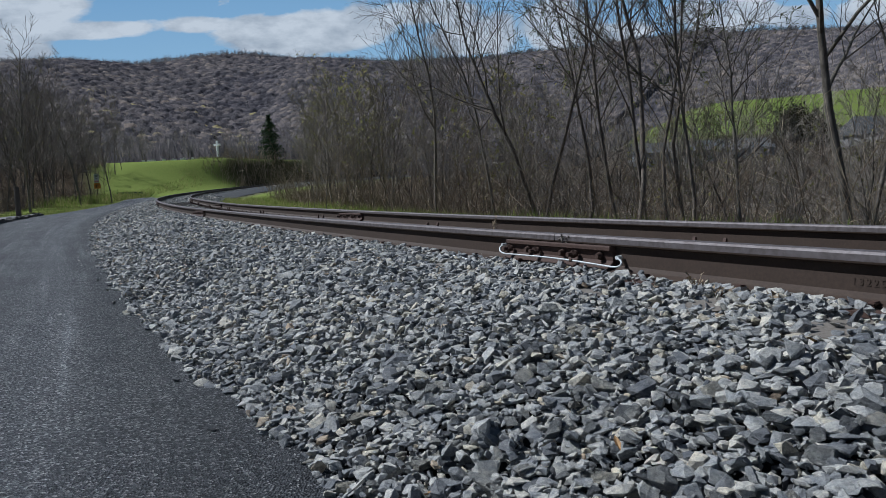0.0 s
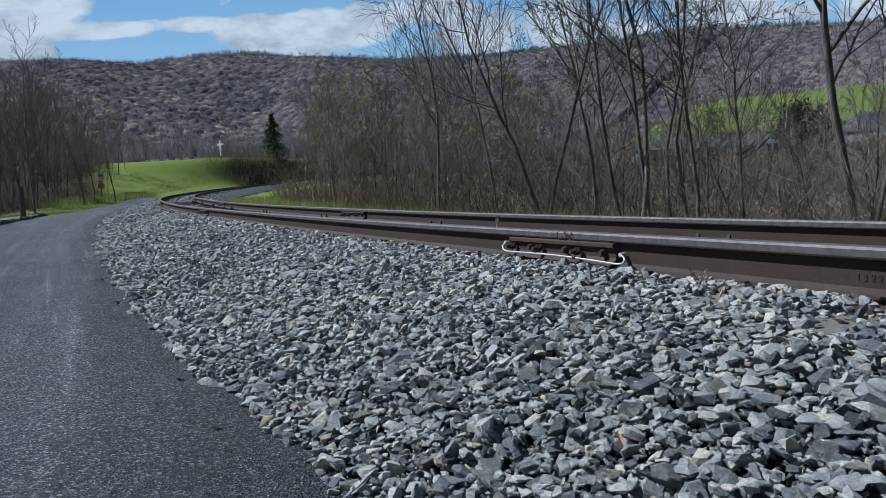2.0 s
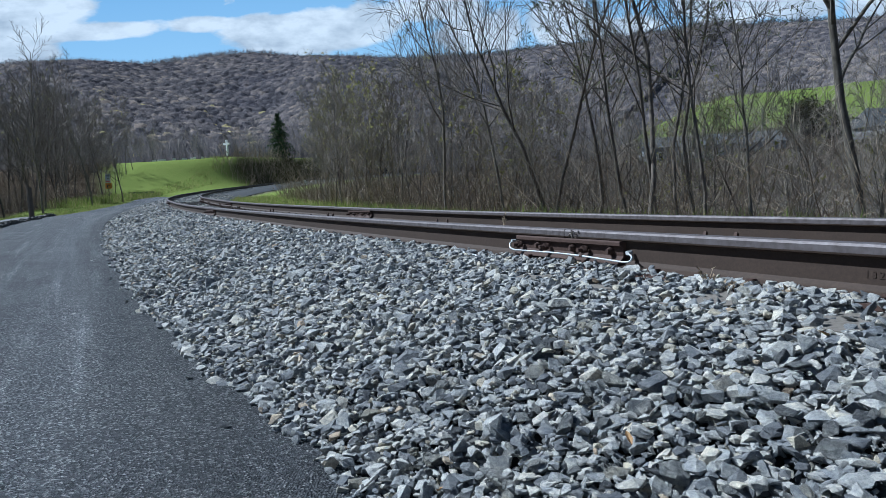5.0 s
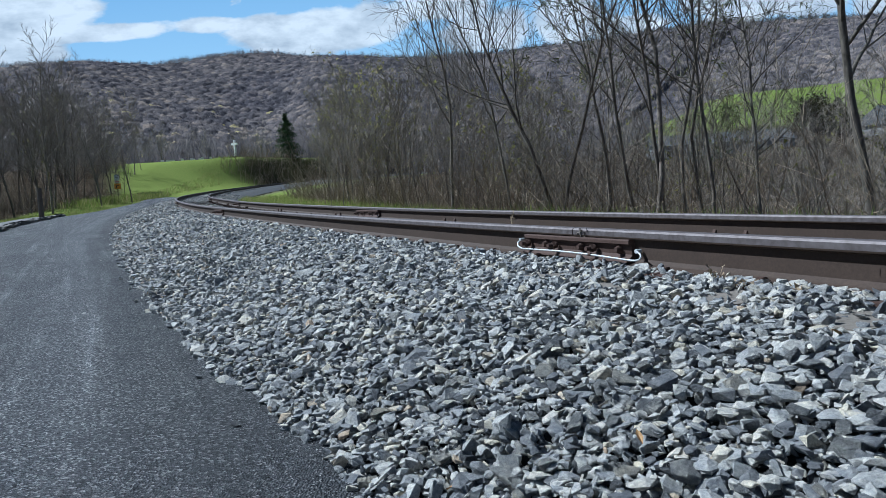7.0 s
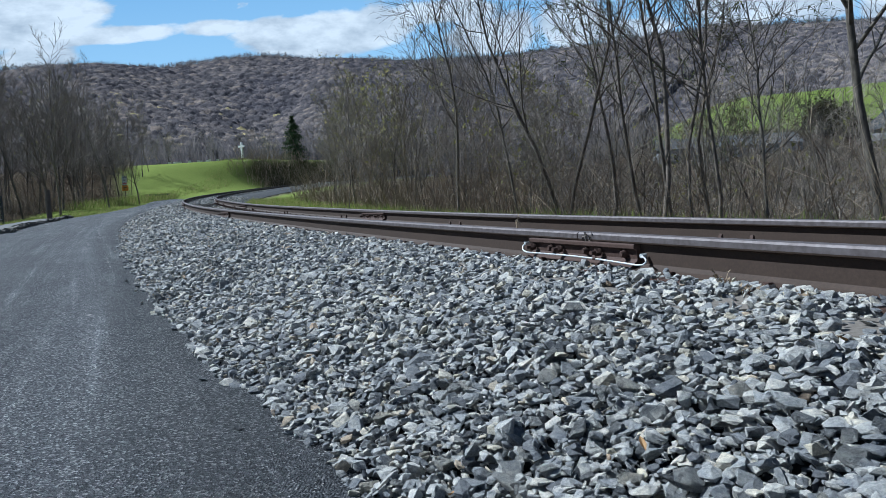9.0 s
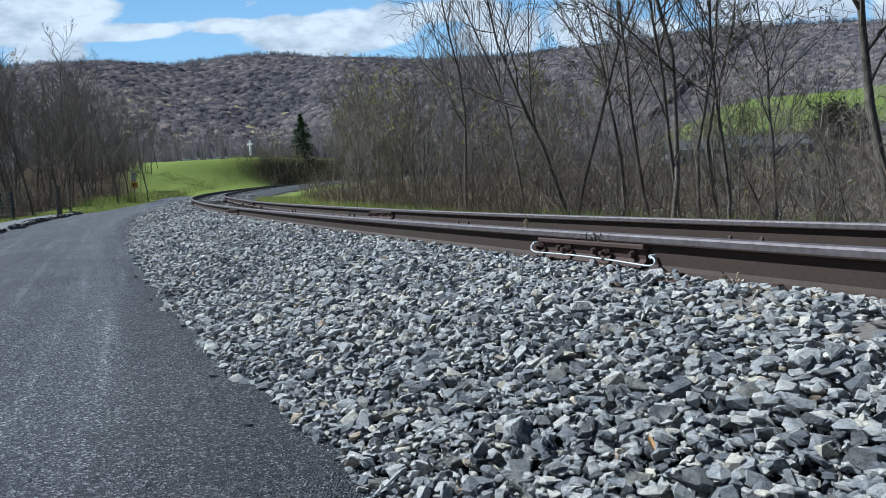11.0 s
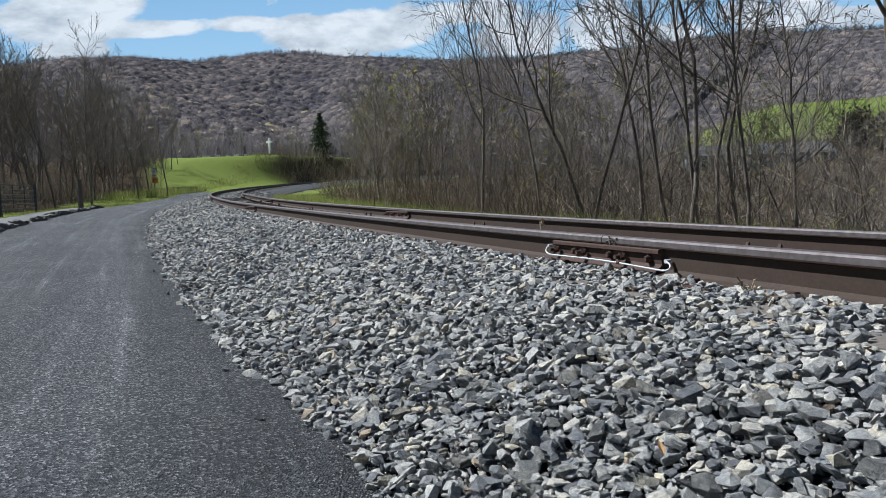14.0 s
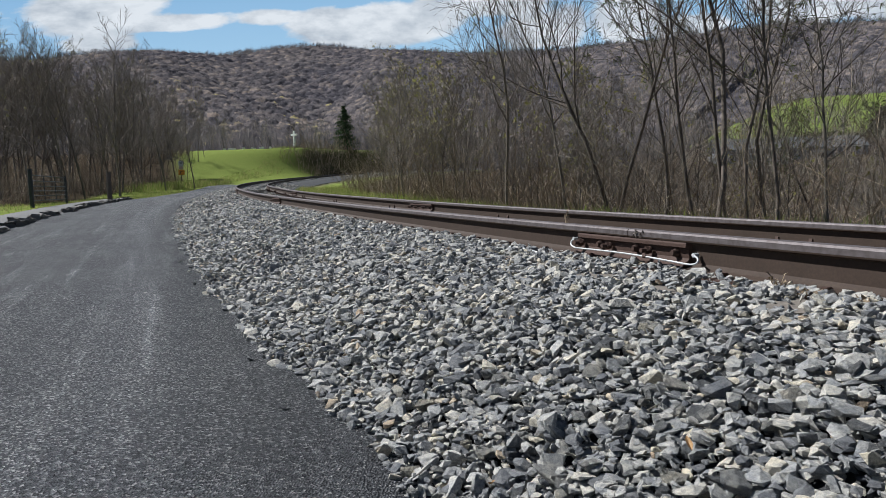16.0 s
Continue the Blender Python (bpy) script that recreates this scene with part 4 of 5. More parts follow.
def tie(s, k):
    """A timber tie with its two tie plates and spikes."""
    r = np.random.RandomState(700 + k)
    e = empty("wooden_tie", track_pose(s, GAUGE / 2, 0.0) @ Matrix.Rotation(math.atan(CANT), 4, "Y"))
    e.location.z += RAIL_TOP - GAUGE / 2 * CANT - RAIL_H - 0.02
    bm = box_bm(2.59, 0.22, 0.17, (0, 0, -0.085), 0.012)
    bmesh.ops.subdivide_edges(bm, edges=[d for d in bm.edges if abs((d.verts[0].co - d.verts[1].co).x) > 1], cuts=14)
    for v in bm.verts:
        v.co.y += r.normal(0, 0.003)
        v.co.z += r.normal(0, 0.0025)
    part("timber", bm, TIEM, e)
    for side in (-1, 1):
        x = side * GAUGE / 2
        pl = part("tie_plate", box_bm(0.36, 0.19, 0.019, (x - 0.01 * side, 0, 0.0105), 0.003), RUST, e)
        for dx, dy in ((-0.088, 0.055), (0.088, -0.055)):
            bm = join_bm(box_bm(0.016, 0.016, 0.03, (x + dx, dy, 0.015)), box_bm(0.036, 0.03, 0.013, (x + dx - math.copysign(0.008, dx), dy, 0.036 + r.uniform(0, 0.008)), 0.004))
            part("spike", bm, RUST, pl)
        # anchors that grip the foot beside the tie
        for y0 in (-0.128, 0.128) if side > 0 and k % 8 == 0 else ():
            bm = bmesh.new()
            a = [bm.verts.new((x + q, y0 + y, z)) for y in (-0.012, 0.012) for q, z in ((-0.10, 0.012), (-0.072, 0.098), (-0.06, 0.09), (-0.055, 0.012))]
            for q in ((0, 1, 2, 3), (7, 6, 5, 4), (0, 4, 5, 1), (1, 5, 6, 2), (2, 6, 7, 3), (3, 7, 4, 0)):
                bm.faces.new([a[j] for j in q])
            part("rail_anchor", bm, RUST, e)
    return tagged(e, "weathered timber tie half buried in ballast", "railway tie", "ties of the track")


for k in range(-26, 62):
    tie(TIE_FIRST + TIE_STEP * k, k)


def weed(s, off, z, h, seed, label, cat, count, material):
    r = np.random.RandomState(seed)
    base = trk(s, off, z)
    v, f = [], []
    for _ in range(count):
        d = np.array([r.normal(0, 0.5), r.normal(0, 0.5), 1.0])
        a = base + np.array([r.normal(0, 0.012), r.normal(0, 0.012), 0])
        b = a + d / np.linalg.norm(d) * h * r.uniform(0.4, 0.7)
        c = b + (d + r.normal(0, 0.5, 3)) / 1.6 * h * r.uniform(0.3, 0.5)
        tube(v, f, [a, b, c], [0.0022, 0.0016, 0.001], 4)
        for q in (b, c):
            o = len(v)
            w = r.normal(0, 0.010, (3, 3))
            v += [q + w[0], q + w[1], q + w[2]]
            f.append((o, o + 1, o + 2))
    tagged(mesh_ob("dry_weed", v, f, material), label, cat)


weed(-1.27, -0.13, 0.39, 0.085, 1, "thin dry weed growing at the rail foot", "weed", 5, DRYM)
weed(-1.42, -0.15, 0.385, 0.05, 2, "reddish dry weed tuft at the rail foot", "weed", 9, DRYM)
weed(-1.62, -0.15, 0.385, 0.04, 3, "small dry weed tuft at the rail foot", "weed", 7, DRYM)
weed(0.52, 0.05, 0.575, 0.07, 4, "dry grass sprig behind the rail head", "weed", 5, DRYM)
weed(-0.30, -0.045, 0.535, 0.045, 5, "dead twisted sprig caught on the joint bar", "twig", 7, TWIG)


def fallen_leaf(s, off, z, seed, material, size=0.05):
    r = np.random.RandomState(seed)
    p = trk(s, off, z)
    bm = bmesh.new()
    ring = [(0, -1, 0), (0.45, -0.3, 0.25), (0.35, 0.5, 0.15), (0, 1, 0.1), (-0.4, 0.45, 0.22), (-0.42, -0.35, 0.3)]
    top = [bm.verts.new((x * size * 0.7, y * size, zz * size)) for x, y, zz in ring]
    mid = bm.verts.new((0, 0, 0))
    for a in range(6):
        bm.faces.new((top[a], top[(a + 1) % 6], mid))
    me = bpy.data.meshes.new("fallen_leaf")
    bm.to_mesh(me)
    bm.free()
    me.materials.append(material)
    ob = new("fallen_leaf", me)
    ob.matrix_world = Matrix.Translation(Vector(p)) @ Euler((r.normal(0, 0.3), r.normal(0, 0.3), r.uniform(0, 6))).to_matrix().to_4x4()
    tagged(ob, "curled tan dead leaf on the stones", "leaf", "fallen leaves")


LEAFM = plain_mat("dead_leaf", (0.22, 0.12, 0.05), (0.36, 0.22, 0.10), 40, 0.8, 0, 0.001)
for k, (s, o, z) in enumerate(((-1.75, -1.6, 0.09), (-2.05, -1.25, 0.24), (0.2, -3.6, 0.03), (-2.1, -0.62, 0.4))):
    fallen_leaf(s, o, z, k, LEAFM, 0.022)


def loose_stones():
    """Single stones that have rolled on to the trail."""
    rs = np.random.RandomState(77)
    for k in range(34):
        s = rs.uniform(-1.6, 14)
        o = -float(toe(s)) - abs(rs.normal(0, 0.12)) - (0.5 if k % 12 == 0 else 0)
        v, f = KINDS[k % len(KINDS)]
        size = rs.uniform(0.015, 0.038)
        ob = mesh_ob("loose_stone", v, f, STONE_ONE)
        ob.data.shade_flat()
        ob.matrix_world = Matrix.Translation(Vector(trk(s, o, 0.012 + size * 0.14))) @ Euler((rs.normal(0, 0.15), rs.normal(0, 0.15), rs.uniform(0, 6))).to_matrix().to_4x4() @ Matrix.Scale(size, 4)
        tagged(ob, "loose grey ballast stone on the trail edge", "stone", "loose stones on the trail")


loose_stones()


def trail_grit():
    """Coarse grit on the trail, near the viewpoint."""
    rs = np.random.RandomState(78)
    n = 34000
    s, o = -2.2 + 10 * rs.uniform(0, 1, n) ** 1.3, rs.uniform(-5.0, -1.75, n)
    p = trk(s, 0 * s)
    hh = np.interp(s, SS, _h)
    p[:, 0] += o * np.cos(hh)
    p[:, 1] -= o * np.sin(hh)
    p[:, 2] += np.interp(o, [-5.15, -4.2, -3.2, -2.4, -1.7], [-0.01, 0.015, 0.025, 0.015, 0.0]) + 0.001
    stones_mesh("trail_grit", GRIT_KINDS, p, np.clip(0.0075 * np.exp(rs.normal(0, 0.3, n)), 0.004, 0.017), 0.4, rs, GRITM, "fine dark crushed stone on the trail", "gravel")


GRIT_KINDS = stone_kinds(8, 6, np.random.RandomState(6))
GRITM = leaf_mat("grit", (0.03, 0.031, 0.035), (0.075, 0.076, 0.081), (0.13, 0.13, 0.137), (0.30, 0.297, 0.285))
trail_grit()


# ---- beside the trail ----
SLABM = plain_mat("old_kerb_slab", (0.08, 0.075, 0.07), (0.22, 0.205, 0.185), 4, 0.95, 0, 0.02, "object")


def edging():
    rs = np.random.RandomState(41)
    s = 10.5
    k = 0
    while s < 33.5:
        ln = rs.uniform(0.7, 1.6)
        bm = box_bm(rs.uniform(0.28, 0.42), ln, rs.uniform(0.18, 0.26), (0, 0, 0), 0.02)
        bmesh.ops.subdivide_edges(bm, edges=[d for d in bm.edges if d.calc_length() > 0.1], cuts=3)
        for v in bm.verts:
            v.co += Vector((rs.normal(0, 0.025), rs.normal(0, 0.03), rs.normal(0, 0.016)))
        me = bpy.data.meshes.new("edging_slab")
        bm.to_mesh(me)
        bm.free()
        me.materials.append(SLABM)
        ob = new("edging_slab", me)
        ob.matrix_world = track_pose(s + ln / 2, -5.28 + rs.normal(0, 0.05), -0.02) @ Euler((rs.normal(0, 0.02), rs.normal(0, 0.06), rs.normal(0, 0.05))).to_matrix().to_4x4()
        tagged(ob, "broken dark stone slab edging the trail", "edging", "edging slabs")
        s += ln + rs.uniform(0.0, 0.25) + (0.9 if k in (1, 5) else 0)
        k += 1


edging()

GATEM = plain_mat("painted_gate_steel", (0.030, 0.034, 0.036), (0.06, 0.065, 0.066), 6, 0.55, 0.3, 0.001)
WOODM = plain_mat("grey_post_wood", (0.07, 0.055, 0.045), (0.17, 0.145, 0.12), 5, 0.95, 0, 0.01)


def between(a, b, r, seg=8):
    a, b = Vector(a), Vector(b)
    d = b - a
    return cyl_bm(r, d.length, (a + b) / 2, seg, rot=d.to_track_quat("Z", "Y").to_matrix().to_4x4())


def gate():
    a, b = Vector((-17.25, 22.97, 0)), Vector((-19.6, 28.3, 0))
    a.z, b.z = land_z(*a[:2]) + 0.02, land_z(*b[:2]) + 0.02
    e = empty("field_gate", Matrix.Translation(a))
    d = b - a
    up = Vector((0, 0, 1))
    part("hinge_post", cyl_bm(0.075, 1.55, (0, 0, 0.6), 12), GATEM, e)
    part("latch_post", cyl_bm(0.05, 1.35, d + up * 0.55, 12), GATEM, e)
    for z in (0.22, 0.40, 0.58, 0.76, 0.95, 1.15):
        part("bar", between(d * 0.03 + up * z, d * 0.975 + up * z, 0.02), GATEM, e)
    for t in (0.03, 0.34, 0.66, 0.975):
        part("upright", between(d * t + up * 0.2, d * t + up * 1.17, 0.026 if t in (0.03, 0.975) else 0.02), GATEM, e)
    tagged(e, "closed dark steel-tube field gate beside the lane", "gate")


gate()


def wood_post():
    x, y = -17.78, 28.64
    bm = cyl_bm(0.11, 1.55, (0, 0, 0.6), 10, 0.095)
    bmesh.ops.subdivide_edges(bm, edges=bm.edges[:], cuts=2)
    for v in bm.verts:
        v.co += Vector(noise.noise_vector(v.co * 3)) * 0.02
    me = bpy.data.meshes.new("wooden_post")
    bm.to_mesh(me)
    bm.free()
    me.materials.append(WOODM)
    ob = new("wooden_post", me)
    ob.location = (x, y, land_z(x, y))
    tagged(ob, "leaning weathered wooden post at the lane edge", "post")


wood_post()


def flat_mat(name, c, rough=0.5):
    return plain_mat(name, c, tuple(v * 0.85 for v in c), 5, rough, 0, 0)


WHITEP, ORANGEP, REDP, BLACKP, POSTM = flat_mat("sign_white", (0.75, 0.75, 0.73)), flat_mat("sign_orange", (0.75, 0.30, 0.03)), flat_mat("sign_red", (0.45, 0.06, 0.05)), \
    flat_mat("sign_black", (0.02, 0.02, 0.02)), flat_mat("sign_post", (0.09, 0.08, 0.07), 0.7)


def trail_sign():
    x, y = -32.5, 64.7
    e = empty("trail_sign", Matrix.Translation((x, y, land_z(x, y))) @ Matrix.Rotation(0.45, 4, "Z") @ Matrix.Scale(0.86, 4))
    part("post", box_bm(0.09, 0.09, 3.3, (0, 0, 1.45), 0.006), POSTM, e)
    pl = part("white_plate", box_bm(0.50, 0.02, 0.62, (0, -0.06, 2.78), 0.006), WHITEP, e, "white plate with dark lettering bars")
    for z, w in ((2.95, 0.34), (2.80, 0.3), (2.62, 0.2)):
        part("lettering_bar", box_bm(w, 0.006, 0.07, (0, -0.074, z)), BLACKP, pl)
    rp = part("red_plate", box_bm(0.50, 0.02, 0.26, (0, -0.06, 2.29), 0.006), WHITEP, e, "small white plate with a red band")
    part("red_band", box_bm(0.46, 0.006, 0.1, (0, -0.074, 2.30)), REDP, rp)
    op = part("orange_plate", box_bm(0.66, 0.02, 0.60, (0.02, -0.06, 1.80), 0.006), ORANGEP, e, "orange plate with a black arrow")
    bm = join_bm(box_bm(0.09, 0.006, 0.3, (-0.1, -0.074, 1.74)), box_bm(0.3, 0.006, 0.09, (0.02, -0.074, 1.87)))
    part("arrow", bm, BLACKP, op)
    tagged(e, "post with white, red and orange trail signs", "sign")


trail_sign()

GREENP = plain_mat("dark_green_paint", (0.012, 0.03, 0.026), (0.025, 0.05, 0.042), 4, 0.6, 0, 0.002)


def low_bench():
    a, b = Vector((-35.5, 75.0, 0)), Vector((-34.6, 79.0, 0))
    for p in (a, b):
        p.z = land_z(p.x, p.y)
    e = empty("low_bench", Matrix.Translation((a + b) / 2) @ Matrix.Rotation(0.43, 4, "Z") @ Matrix.Diagonal((0.85, 0.85, 0.55, 1)))
    part("seat_board", box_bm(3.2, 0.5, 0.08, (0, 0, 0.56), 0.015), GREENP, e)
    part("back_board", box_bm(3.2, 0.06, 0.28, (0, 0.28, 0.72), 0.015), GREENP, e)
    for x in (-1.3, 0, 1.3):
        part("support", box_bm(0.5, 0.4, 0.6, (x, 0, 0.25), 0.02), GREENP, e)
    tagged(e, "long low dark green bench at the trail's end", "bench")


low_bench()

STONEW = plain_mat("white_stone", (0.62, 0.62, 0.60), (0.78, 0.78, 0.76), 3, 0.7, 0, 0.005)


def cross():
    x, y = -39.0, 121.0
    e = empty("cross_monument", Matrix.Translation((x, y, land_z(x, y))) @ Matrix.Rotation(-0.6, 4, "Z"))
    part("base", box_bm(0.9, 0.9, 0.5, (0, 0, 0.2), 0.04), SLABM, e, "dark stone base")
    part("upright", box_bm(0.38, 0.3, 2.8, (0, 0, 1.85), 0.02), STONEW, e)
    part("arm", box_bm(1.6, 0.302, 0.34, (0, -0.001, 2.55), 0.02), STONEW, e)
    tagged(e, "tall white cross monument on the grassy knoll", "cross")
    rs = np.random.RandomState(3)
    for k, (px, w) in enumerate(((266, 0.5), (280, 1.5), (302, 0.5), (318, 0.4), (322, 0.5), (334, 0.6), (338, 0.4), (352, 0.35))):
        x, y = col(px, 118 + rs.uniform(-2, 4))
        ob = part("x", box_bm(w, 0.3, 0.55, (0, 0, 0.22), 0.06), STONEW, None)
        ob.name = "grave_marker"
        ob.location = (x, y, land_z(x, y))
        tagged(ob, "small pale grave marker on the knoll", "grave marker", "grave markers")


cross()


def white_marker():
    x, y = -18.1, 85.6
    e = empty("track_marker", Matrix.Translation((x, y, land_z(x, y))))
    part("post", cyl_bm(0.03, 1.1, (0, 0, 0.5), 8), POSTM, e)
    part("plate", box_bm(0.32, 0.02, 0.6, (0, -0.04, 1.05), 0.005), WHITEP, e)
    tagged(e, "small white plate on a post on the bank", "marker")


white_marker()


def conifer(x, y, h, w, label, seed, layers=36, start=0.05):
    """A spruce: trunk, and drooping boughs of many needle sprays."""
    r = np.random.RandomState(seed)
    e = empty("spruce_tree", Matrix.Translation((x, y, land_z(x, y) - 0.1)))
    v, f = [], []
    tube(v, f, [np.array([0, 0, z]) for z in np.linspace(0, h, 6)], list(np.linspace(h * 0.022, 0.02, 6)), 8)
    mesh_ob("trunk", v, f, BARK, e, smooth=True)
    V, Fc = [], []
    for k in range(layers):
        t = start + (1 - start) * k / layers
        reach = w * (1 - t) ** 0.85 * r.uniform(0.8, 1.15) + 0.12
        for b in range(9):
            a = r.uniform(0, 6.283)
            ln = reach * r.uniform(0.6, 1.15)
            for q in range(8):
                d = ln * (q + 1) / 8
                c = np.array([math.cos(a) * d, math.sin(a) * d, h * t - 0.28 * d + 0.1 * d * d / max(ln, 0.1)])
                for _ in range(4):
                    o = len(V)
                    g = r.normal(0, 1, 3) * (0.26, 0.26, 0.14) * (0.5 + 0.5 * ln / w)
                    g2 = r.normal(0, 1, 3) * (0.12, 0.12, 0.10)
                    V += [c, c + g, c + g * 0.6 + g2]
                    Fc.append((o, o + 1, o + 2))
    tagged(mesh_ob("boughs", V, Fc, NEEDLE, e), kind="stuff").name = "needle_crown"
    tagged(e, label, "spruce")


conifer(-34.3, 140, 9.3, 3.5, "dark green spruce on top of the bank", 1)


def pine(px, d, h, seed, top_only=0.45):
    """A thin pine with sparse olive-green tufts."""
    x, y = col(px, d)
    r = np.random.RandomState(seed)
    e = empty("pine_tree", place(x, y))
    tv, tf, wv, wf = bare_tree(seed, h, 0.07, 0.9, 0.03, 3, (14, 6), top_only)
    mesh_ob("trunk", tv, tf, BARK, e, smooth=True)
    tagged(mesh_ob("limbwork", wv, wf, TWIG, e), kind="stuff")
    w = np.array(wv)
    w = w[w[:, 2] > h * top_only]
    V, Fc = [], []
    for p in w[r.randint(0, len(w), 260)]:
        for _ in range(9):
            o = len(V)
            g = r.normal(0, 0.10, 3)
            V += [p, p + g, p + g + r.normal(0, 0.018, 3)]
            Fc.append((o, o + 1, o + 2))
    tagged(mesh_ob("needle_crown", V, Fc, PINEM, e), kind="stuff")
    tagged(e, "slender pine with sparse olive-green needle tufts", "pine")


PINEM = leaf_mat("pine_needle", (0.04, 0.055, 0.012), (0.075, 0.09, 0.02), (0.11, 0.12, 0.03))
for q in ((1040, 22, 8.5, 11), (1205, 21, 9.5, 12), (1255, 33, 8.5, 13)):
    pine(*q)


def round_bush(px, d, w, h, seed, label):
    x, y = col(px, d)
    r = np.random.RandomState(seed)
    e = empty("evergreen_bush", Matrix.Translation((x, y, land_z(x, y) - 0.3)))
    v, f = [], []
    for k in range(5):
        a = r.uniform(0, 6.28)
        tube(v, f, [np.zeros(3), np.array([math.cos(a) * w * 0.2, math.sin(a) * w * 0.2, h * 0.4]), np.array([math.cos(a) * w * 0.4, math.sin(a) * w * 0.4, h * 0.8])], [0.15, 0.1, 0.04], 6)
    mesh_ob("stem", v, f, BARK, e, smooth=True)
    V, Fc = [], []
    for _ in range(130):
        u = r.normal(0, 1, 3)
        u /= np.linalg.norm(u)
        c = u * (w * 0.5, w * 0.5, h * 0.5) * r.uniform(0.35, 1.05) + (0, 0, h * 0.5)
        for _ in range(26):
            o = len(V)
            b = c + r.normal(0, 0.5, 3)
            V += [b, b + r.normal(0, 0.3, 3), b + r.normal(0, 0.3, 3)]
            Fc.append((o, o + 1, o + 2))
    tagged(mesh_ob("leaf_crown", V, Fc, OLIVEM, e), kind="stuff")
    tagged(e, label, "bush")


OLIVEM = leaf_mat("olive_leaf", (0.03, 0.032, 0.014), (0.06, 0.055, 0.025), (0.10, 0.085, 0.045))
round_bush(1412, 132, 8.5, 6.5, 5, "dense olive-brown bush on the green field")
round_bush(1452, 128, 7, 5, 6, "dark olive bush at the field's edge")

# ---- buildings across the valley ----
ROOFM = plain_mat("dark_roof", (0.045, 0.048, 0.055), (0.09, 0.095, 0.10), 0.8, 0.8, 0, 0.01)
TANW = plain_mat("tan_siding", (0.42, 0.30, 0.14), (0.52, 0.38, 0.19), 0.7, 0.8, 0, 0.01)
GREYW = plain_mat("grey_siding", (0.20, 0.21, 0.225), (0.30, 0.305, 0.315), 0.7, 0.8, 0, 0.01)
m_, n_, l_, GLASSB = mat("dark_window", 0.08)
GLASSB.inputs["Base Color"].default_value = (0.02, 0.025, 0.03, 1)
GLASSM = m_


def house(name, px, d, ln, wd, wall_h, roof_h, yaw, wall, label, wins, eave=None):
    x, y = col(px, d)
    z = land_z(x, y) if eave is None else eave - wall_h
    depth_below = max(0.0, z - land_z(x, y)) + 0.5
    e = empty(name, Matrix.Translation((x, y, z)) @ Matrix.Rotation(yaw, 4, "Z"))
    part("wall", box_bm(ln, wd, wall_h + depth_below, (0, 0, (wall_h - depth_below) / 2)), wall, e)
    bm = bmesh.new()
    o = 0.4
    q = [(-ln / 2 - o, -wd / 2 - o, wall_h - 0.1), (ln / 2 + o, -wd / 2 - o, wall_h - 0.1), (ln / 2 + o, wd / 2 + o, wall_h - 0.1), (-ln / 2 - o, wd / 2 + o, wall_h - 0.1), (-ln / 2 - o, 0, wall_h + roof_h), (ln / 2 + o, 0, wall_h + roof_h)]
    vs = [bm.verts.new(p) for p in q]
    for f in ((0, 1, 5, 4), (2, 3, 4, 5), (1, 2, 5), (3, 0, 4), (0, 3, 2, 1)):
        bm.faces.new([vs[j] for j in f])
    part("roof", bm, ROOFM, e)
    for k in range(wins):
        wx = -ln / 2 + ln * (k + 0.5) / wins
        w = part("window", box_bm(0.9, 0.10, 1.2, (wx, -wd / 2 - 0.02, wall_h * 0.55)), WHITEP, e, "white window frame")
        part("pane", box_bm(0.75, 0.04, 1.05, (wx, -wd / 2 - 0.08, wall_h * 0.55)), GLASSM, w)
    tagged(e, label, "house")


house("long_shed", 1240, 128, 24, 9, 3.4, 2.0, -0.1, GREYW, "long grey shed with a dark roof across the valley", 5, 6.5)
house("tan_house", 1212, 118, 6.0, 5, 2.6, 1.6, 0.1, TANW, "small tan-walled house below the shed", 2, 2.6)
house("grey_house", 1560, 100, 9, 8, 5.6, 2.6, 0.3, GREYW, "pale grey house beyond the trees", 3, 6.6)


# banks of cloud: bearing, height angle, half width, half height, weight
BANKS = ((-0.543, 0.274, 0.067, 0.035, 1), (-0.464, 0.251, 0.075, 0.010, 1), (-0.544, 0.230, 0.037, 0.015, 0.9), (-0.500, 0.284, 0.039, 0.012, 0.8), (-0.326, 0.252, 0.046, 0.009, 0.9),
         (-0.236, 0.242, 0.063, 0.017, 1), (-0.166, 0.235, 0.089, 0.025, 1), (-0.102, 0.244, 0.045, 0.020, 1), (-0.207, 0.218, 0.064, 0.008, 0.9), (-0.020, 0.252, 0.042, 0.013, 0.8),
         (0.029, 0.253, 0.033, 0.015, 0.8), (0.047, 0.218, 0.042, 0.020, 1), (0.092, 0.220, 0.025, 0.025, 0.9), (0.176, 0.229, 0.039, 0.028, 1), (0.246, 0.211, 0.031, 0.017, 0.7),
         (0.273, 0.218, 0.031, 0.012, 0.7), (0.424, 0.237, 0.044, 0.015, 0.9), (0.390, 0.219, 0.036, 0.010, 0.7), (0.477, 0.228, 0.039, 0.013, 0.8), (0.566, 0.226, 0.033, 0.022, 0.9),
         (-0.290, 0.280, 0.011, 0.006, 0.5), (0.362, 0.239, 0.033, 0.015, 0.7), (-0.060, 0.264, 0.017, 0.005, 0.4), (-0.85, 0.27, 0.16, 0.06, 0.9))


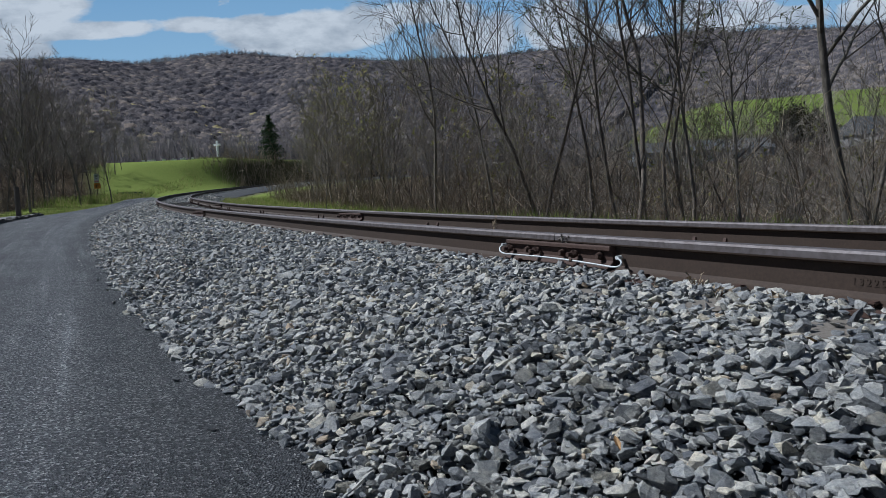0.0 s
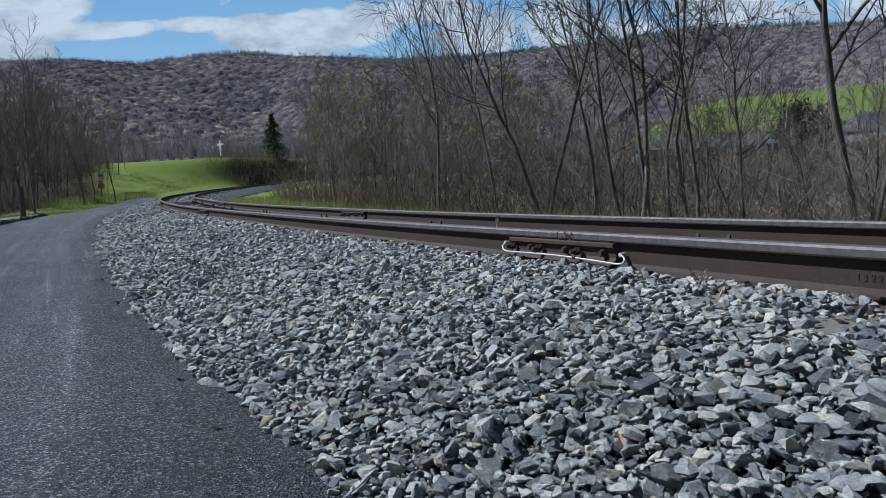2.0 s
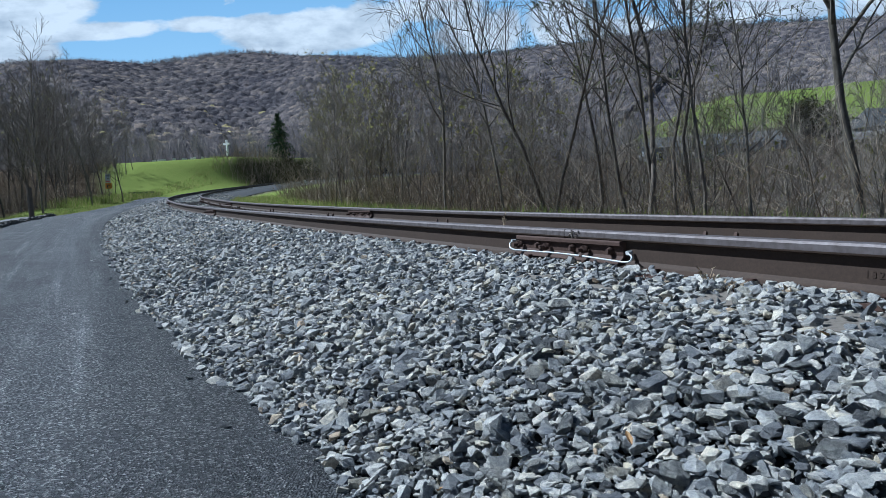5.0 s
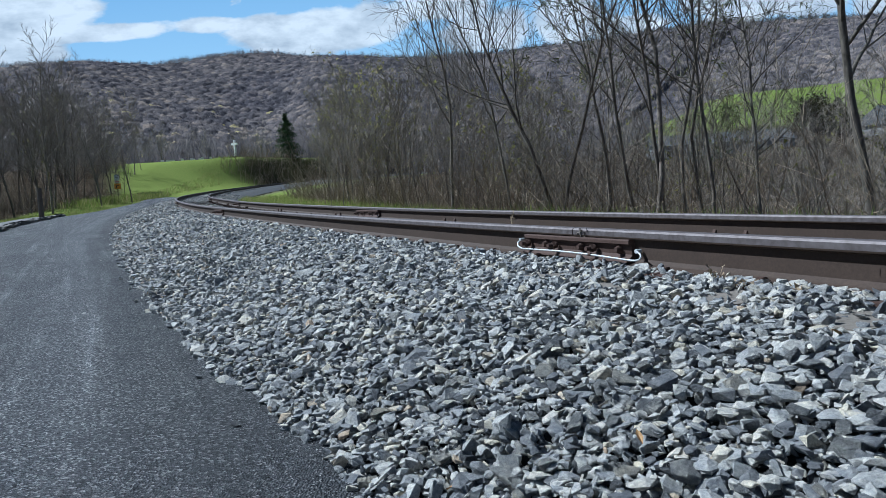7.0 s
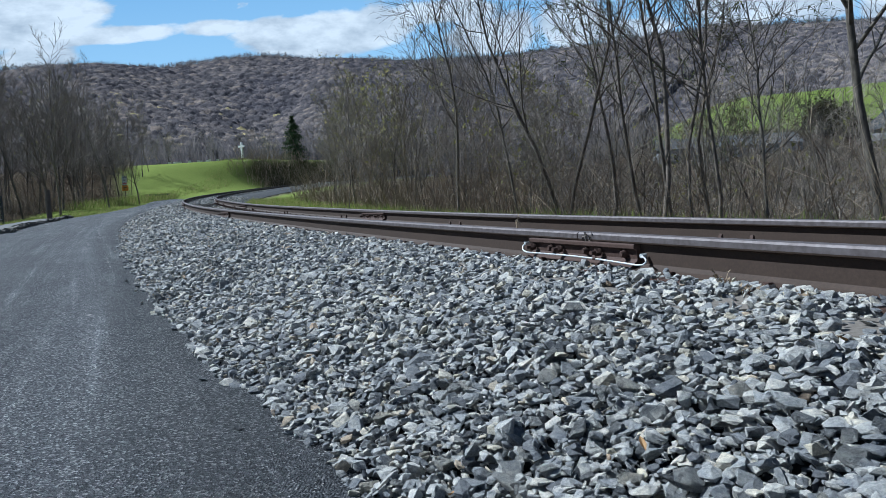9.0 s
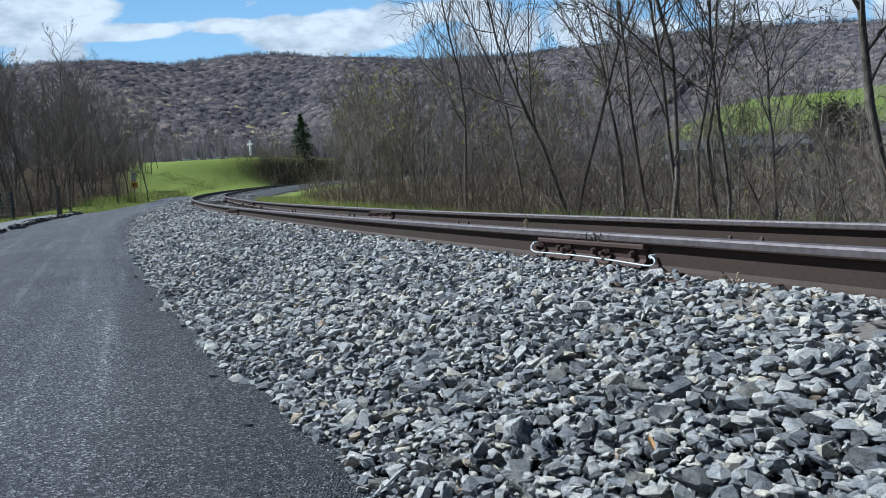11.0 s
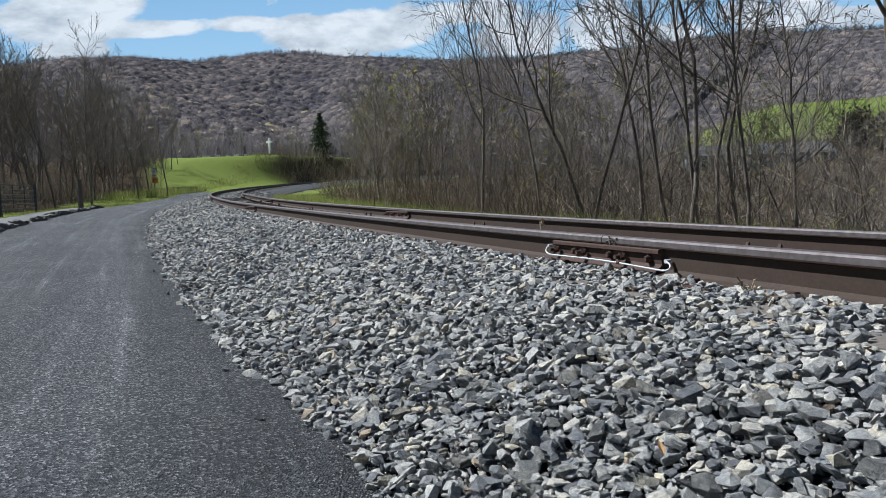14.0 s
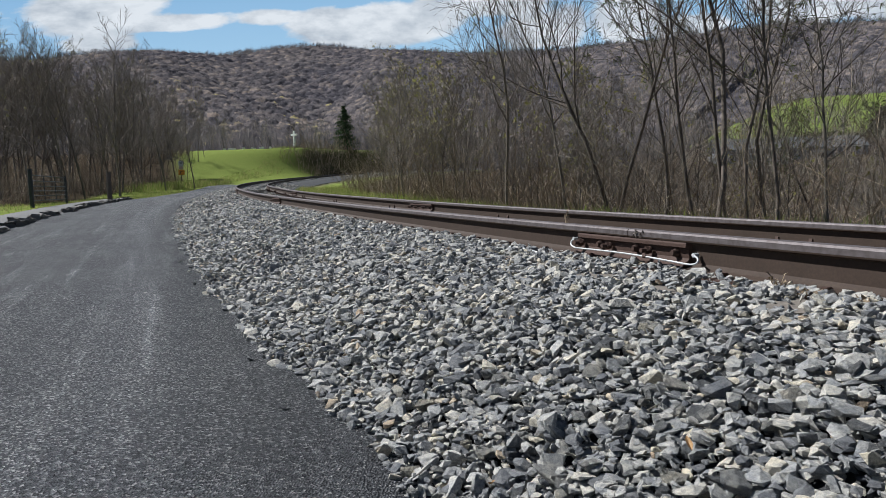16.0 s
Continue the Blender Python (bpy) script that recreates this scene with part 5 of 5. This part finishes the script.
def cloud_backdrop():
    m = bpy.data.materials.new("cloud")
    m.use_nodes = True
    n, l = m.node_tree.nodes, m.node_tree.links
    n.clear()
    out, em = n.new("ShaderNodeOutputMaterial"), n.new("ShaderNodeEmission")
    co = texco(n, "UV")
    at = n.new("ShaderNodeAttribute")
    at.attribute_name = "bank"
    wisp = noise_tex(n, l, co, 16.0, 9, 0.6, (1.0, 2.2, 1))
    add = n.new("ShaderNodeMath")
    add.operation = "MULTIPLY_ADD"
    l.new(wisp, add.inputs[0])
    add.inputs[1].default_value = 1.1
    l.new(at.outputs["Fac"], add.inputs[2])
    alpha = ramp(n, l, add.outputs[0], (0.74, (0, 0, 0)), (0.86, (0.62, 0.62, 0.62)), (1.0, (1, 1, 1)))
    tone = noise_tex(n, l, co, 13.0, 8, 0.6, (1.0, 2.0, 1))
    white = ramp(n, l, tone, (0.36, (0.42, 0.44, 0.46)), (0.60, (0.70, 0.69, 0.67)))
    sep = n.new("ShaderNodeSeparateXYZ")
    l.new(co, sep.inputs[0])
    blue = ramp(n, l, sep.outputs[1], (0.18, (0.36, 0.52, 0.64)), (0.34, (0.21, 0.37, 0.55)))
    l.new(mix(n, l, alpha, blue, white), em.inputs[0])
    em.inputs[1].default_value = 0.78
    l.new(em.outputs[0], out.inputs[0])
    na, nz, R0 = 220, 80, 3200
    A, E = np.meshgrid(np.linspace(-1.2, 1.2, na + 1), np.linspace(0.12, 0.50, nz + 1))
    A, E = A.ravel(), E.ravel()
    bank = 0 * A
    for a, e, ra, re, w in BANKS:
        bank = np.maximum(bank, w * np.exp(-(((A - a) / ra) ** 2 + ((E - e) / re) ** 2) ** 1.5 * 0.7))
    bank = np.maximum(bank, 0.55 * sstep(0.31, 0.36, E))
    V = np.stack([np.sin(A), np.cos(A), np.tan(E) * np.cos(A)], 1) * R0
    i = np.arange(len(A)).reshape(nz + 1, na + 1)
    Fc = np.stack([i[:-1, :-1], i[1:, :-1], i[1:, 1:], i[:-1, 1:]], -1).reshape(-1, 4)
    ob = mesh_ob("cloud_backdrop", V.tolist(), Fc.tolist(), m, smooth=True)
    at2 = ob.data.attributes.new("bank", "FLOAT", "POINT")
    at2.data.foreach_set("value", bank.astype(np.float32))
    lay = ob.data.uv_layers.new(name="UVMap")
    idx = np.empty(len(ob.data.loops), np.int32)
    ob.data.loops.foreach_get("vertex_index", idx)
    lay.data.foreach_set("uv", np.stack([A, E], 1).astype(np.float32)[idx].ravel())
    ob.visible_shadow = False
    return tagged(ob, "broken white cloud over blue sky", "backdrop", kind="structure")


CLOUDS = cloud_backdrop()


def motions():
    # the clouds drift slowly past the ridge
    walk(CLOUDS, [(0.0, pose(0, 0, 0, 0, 0, 0)), (16.0, pose(0, 0, 0, 0, 0, 0.6))])


motions()
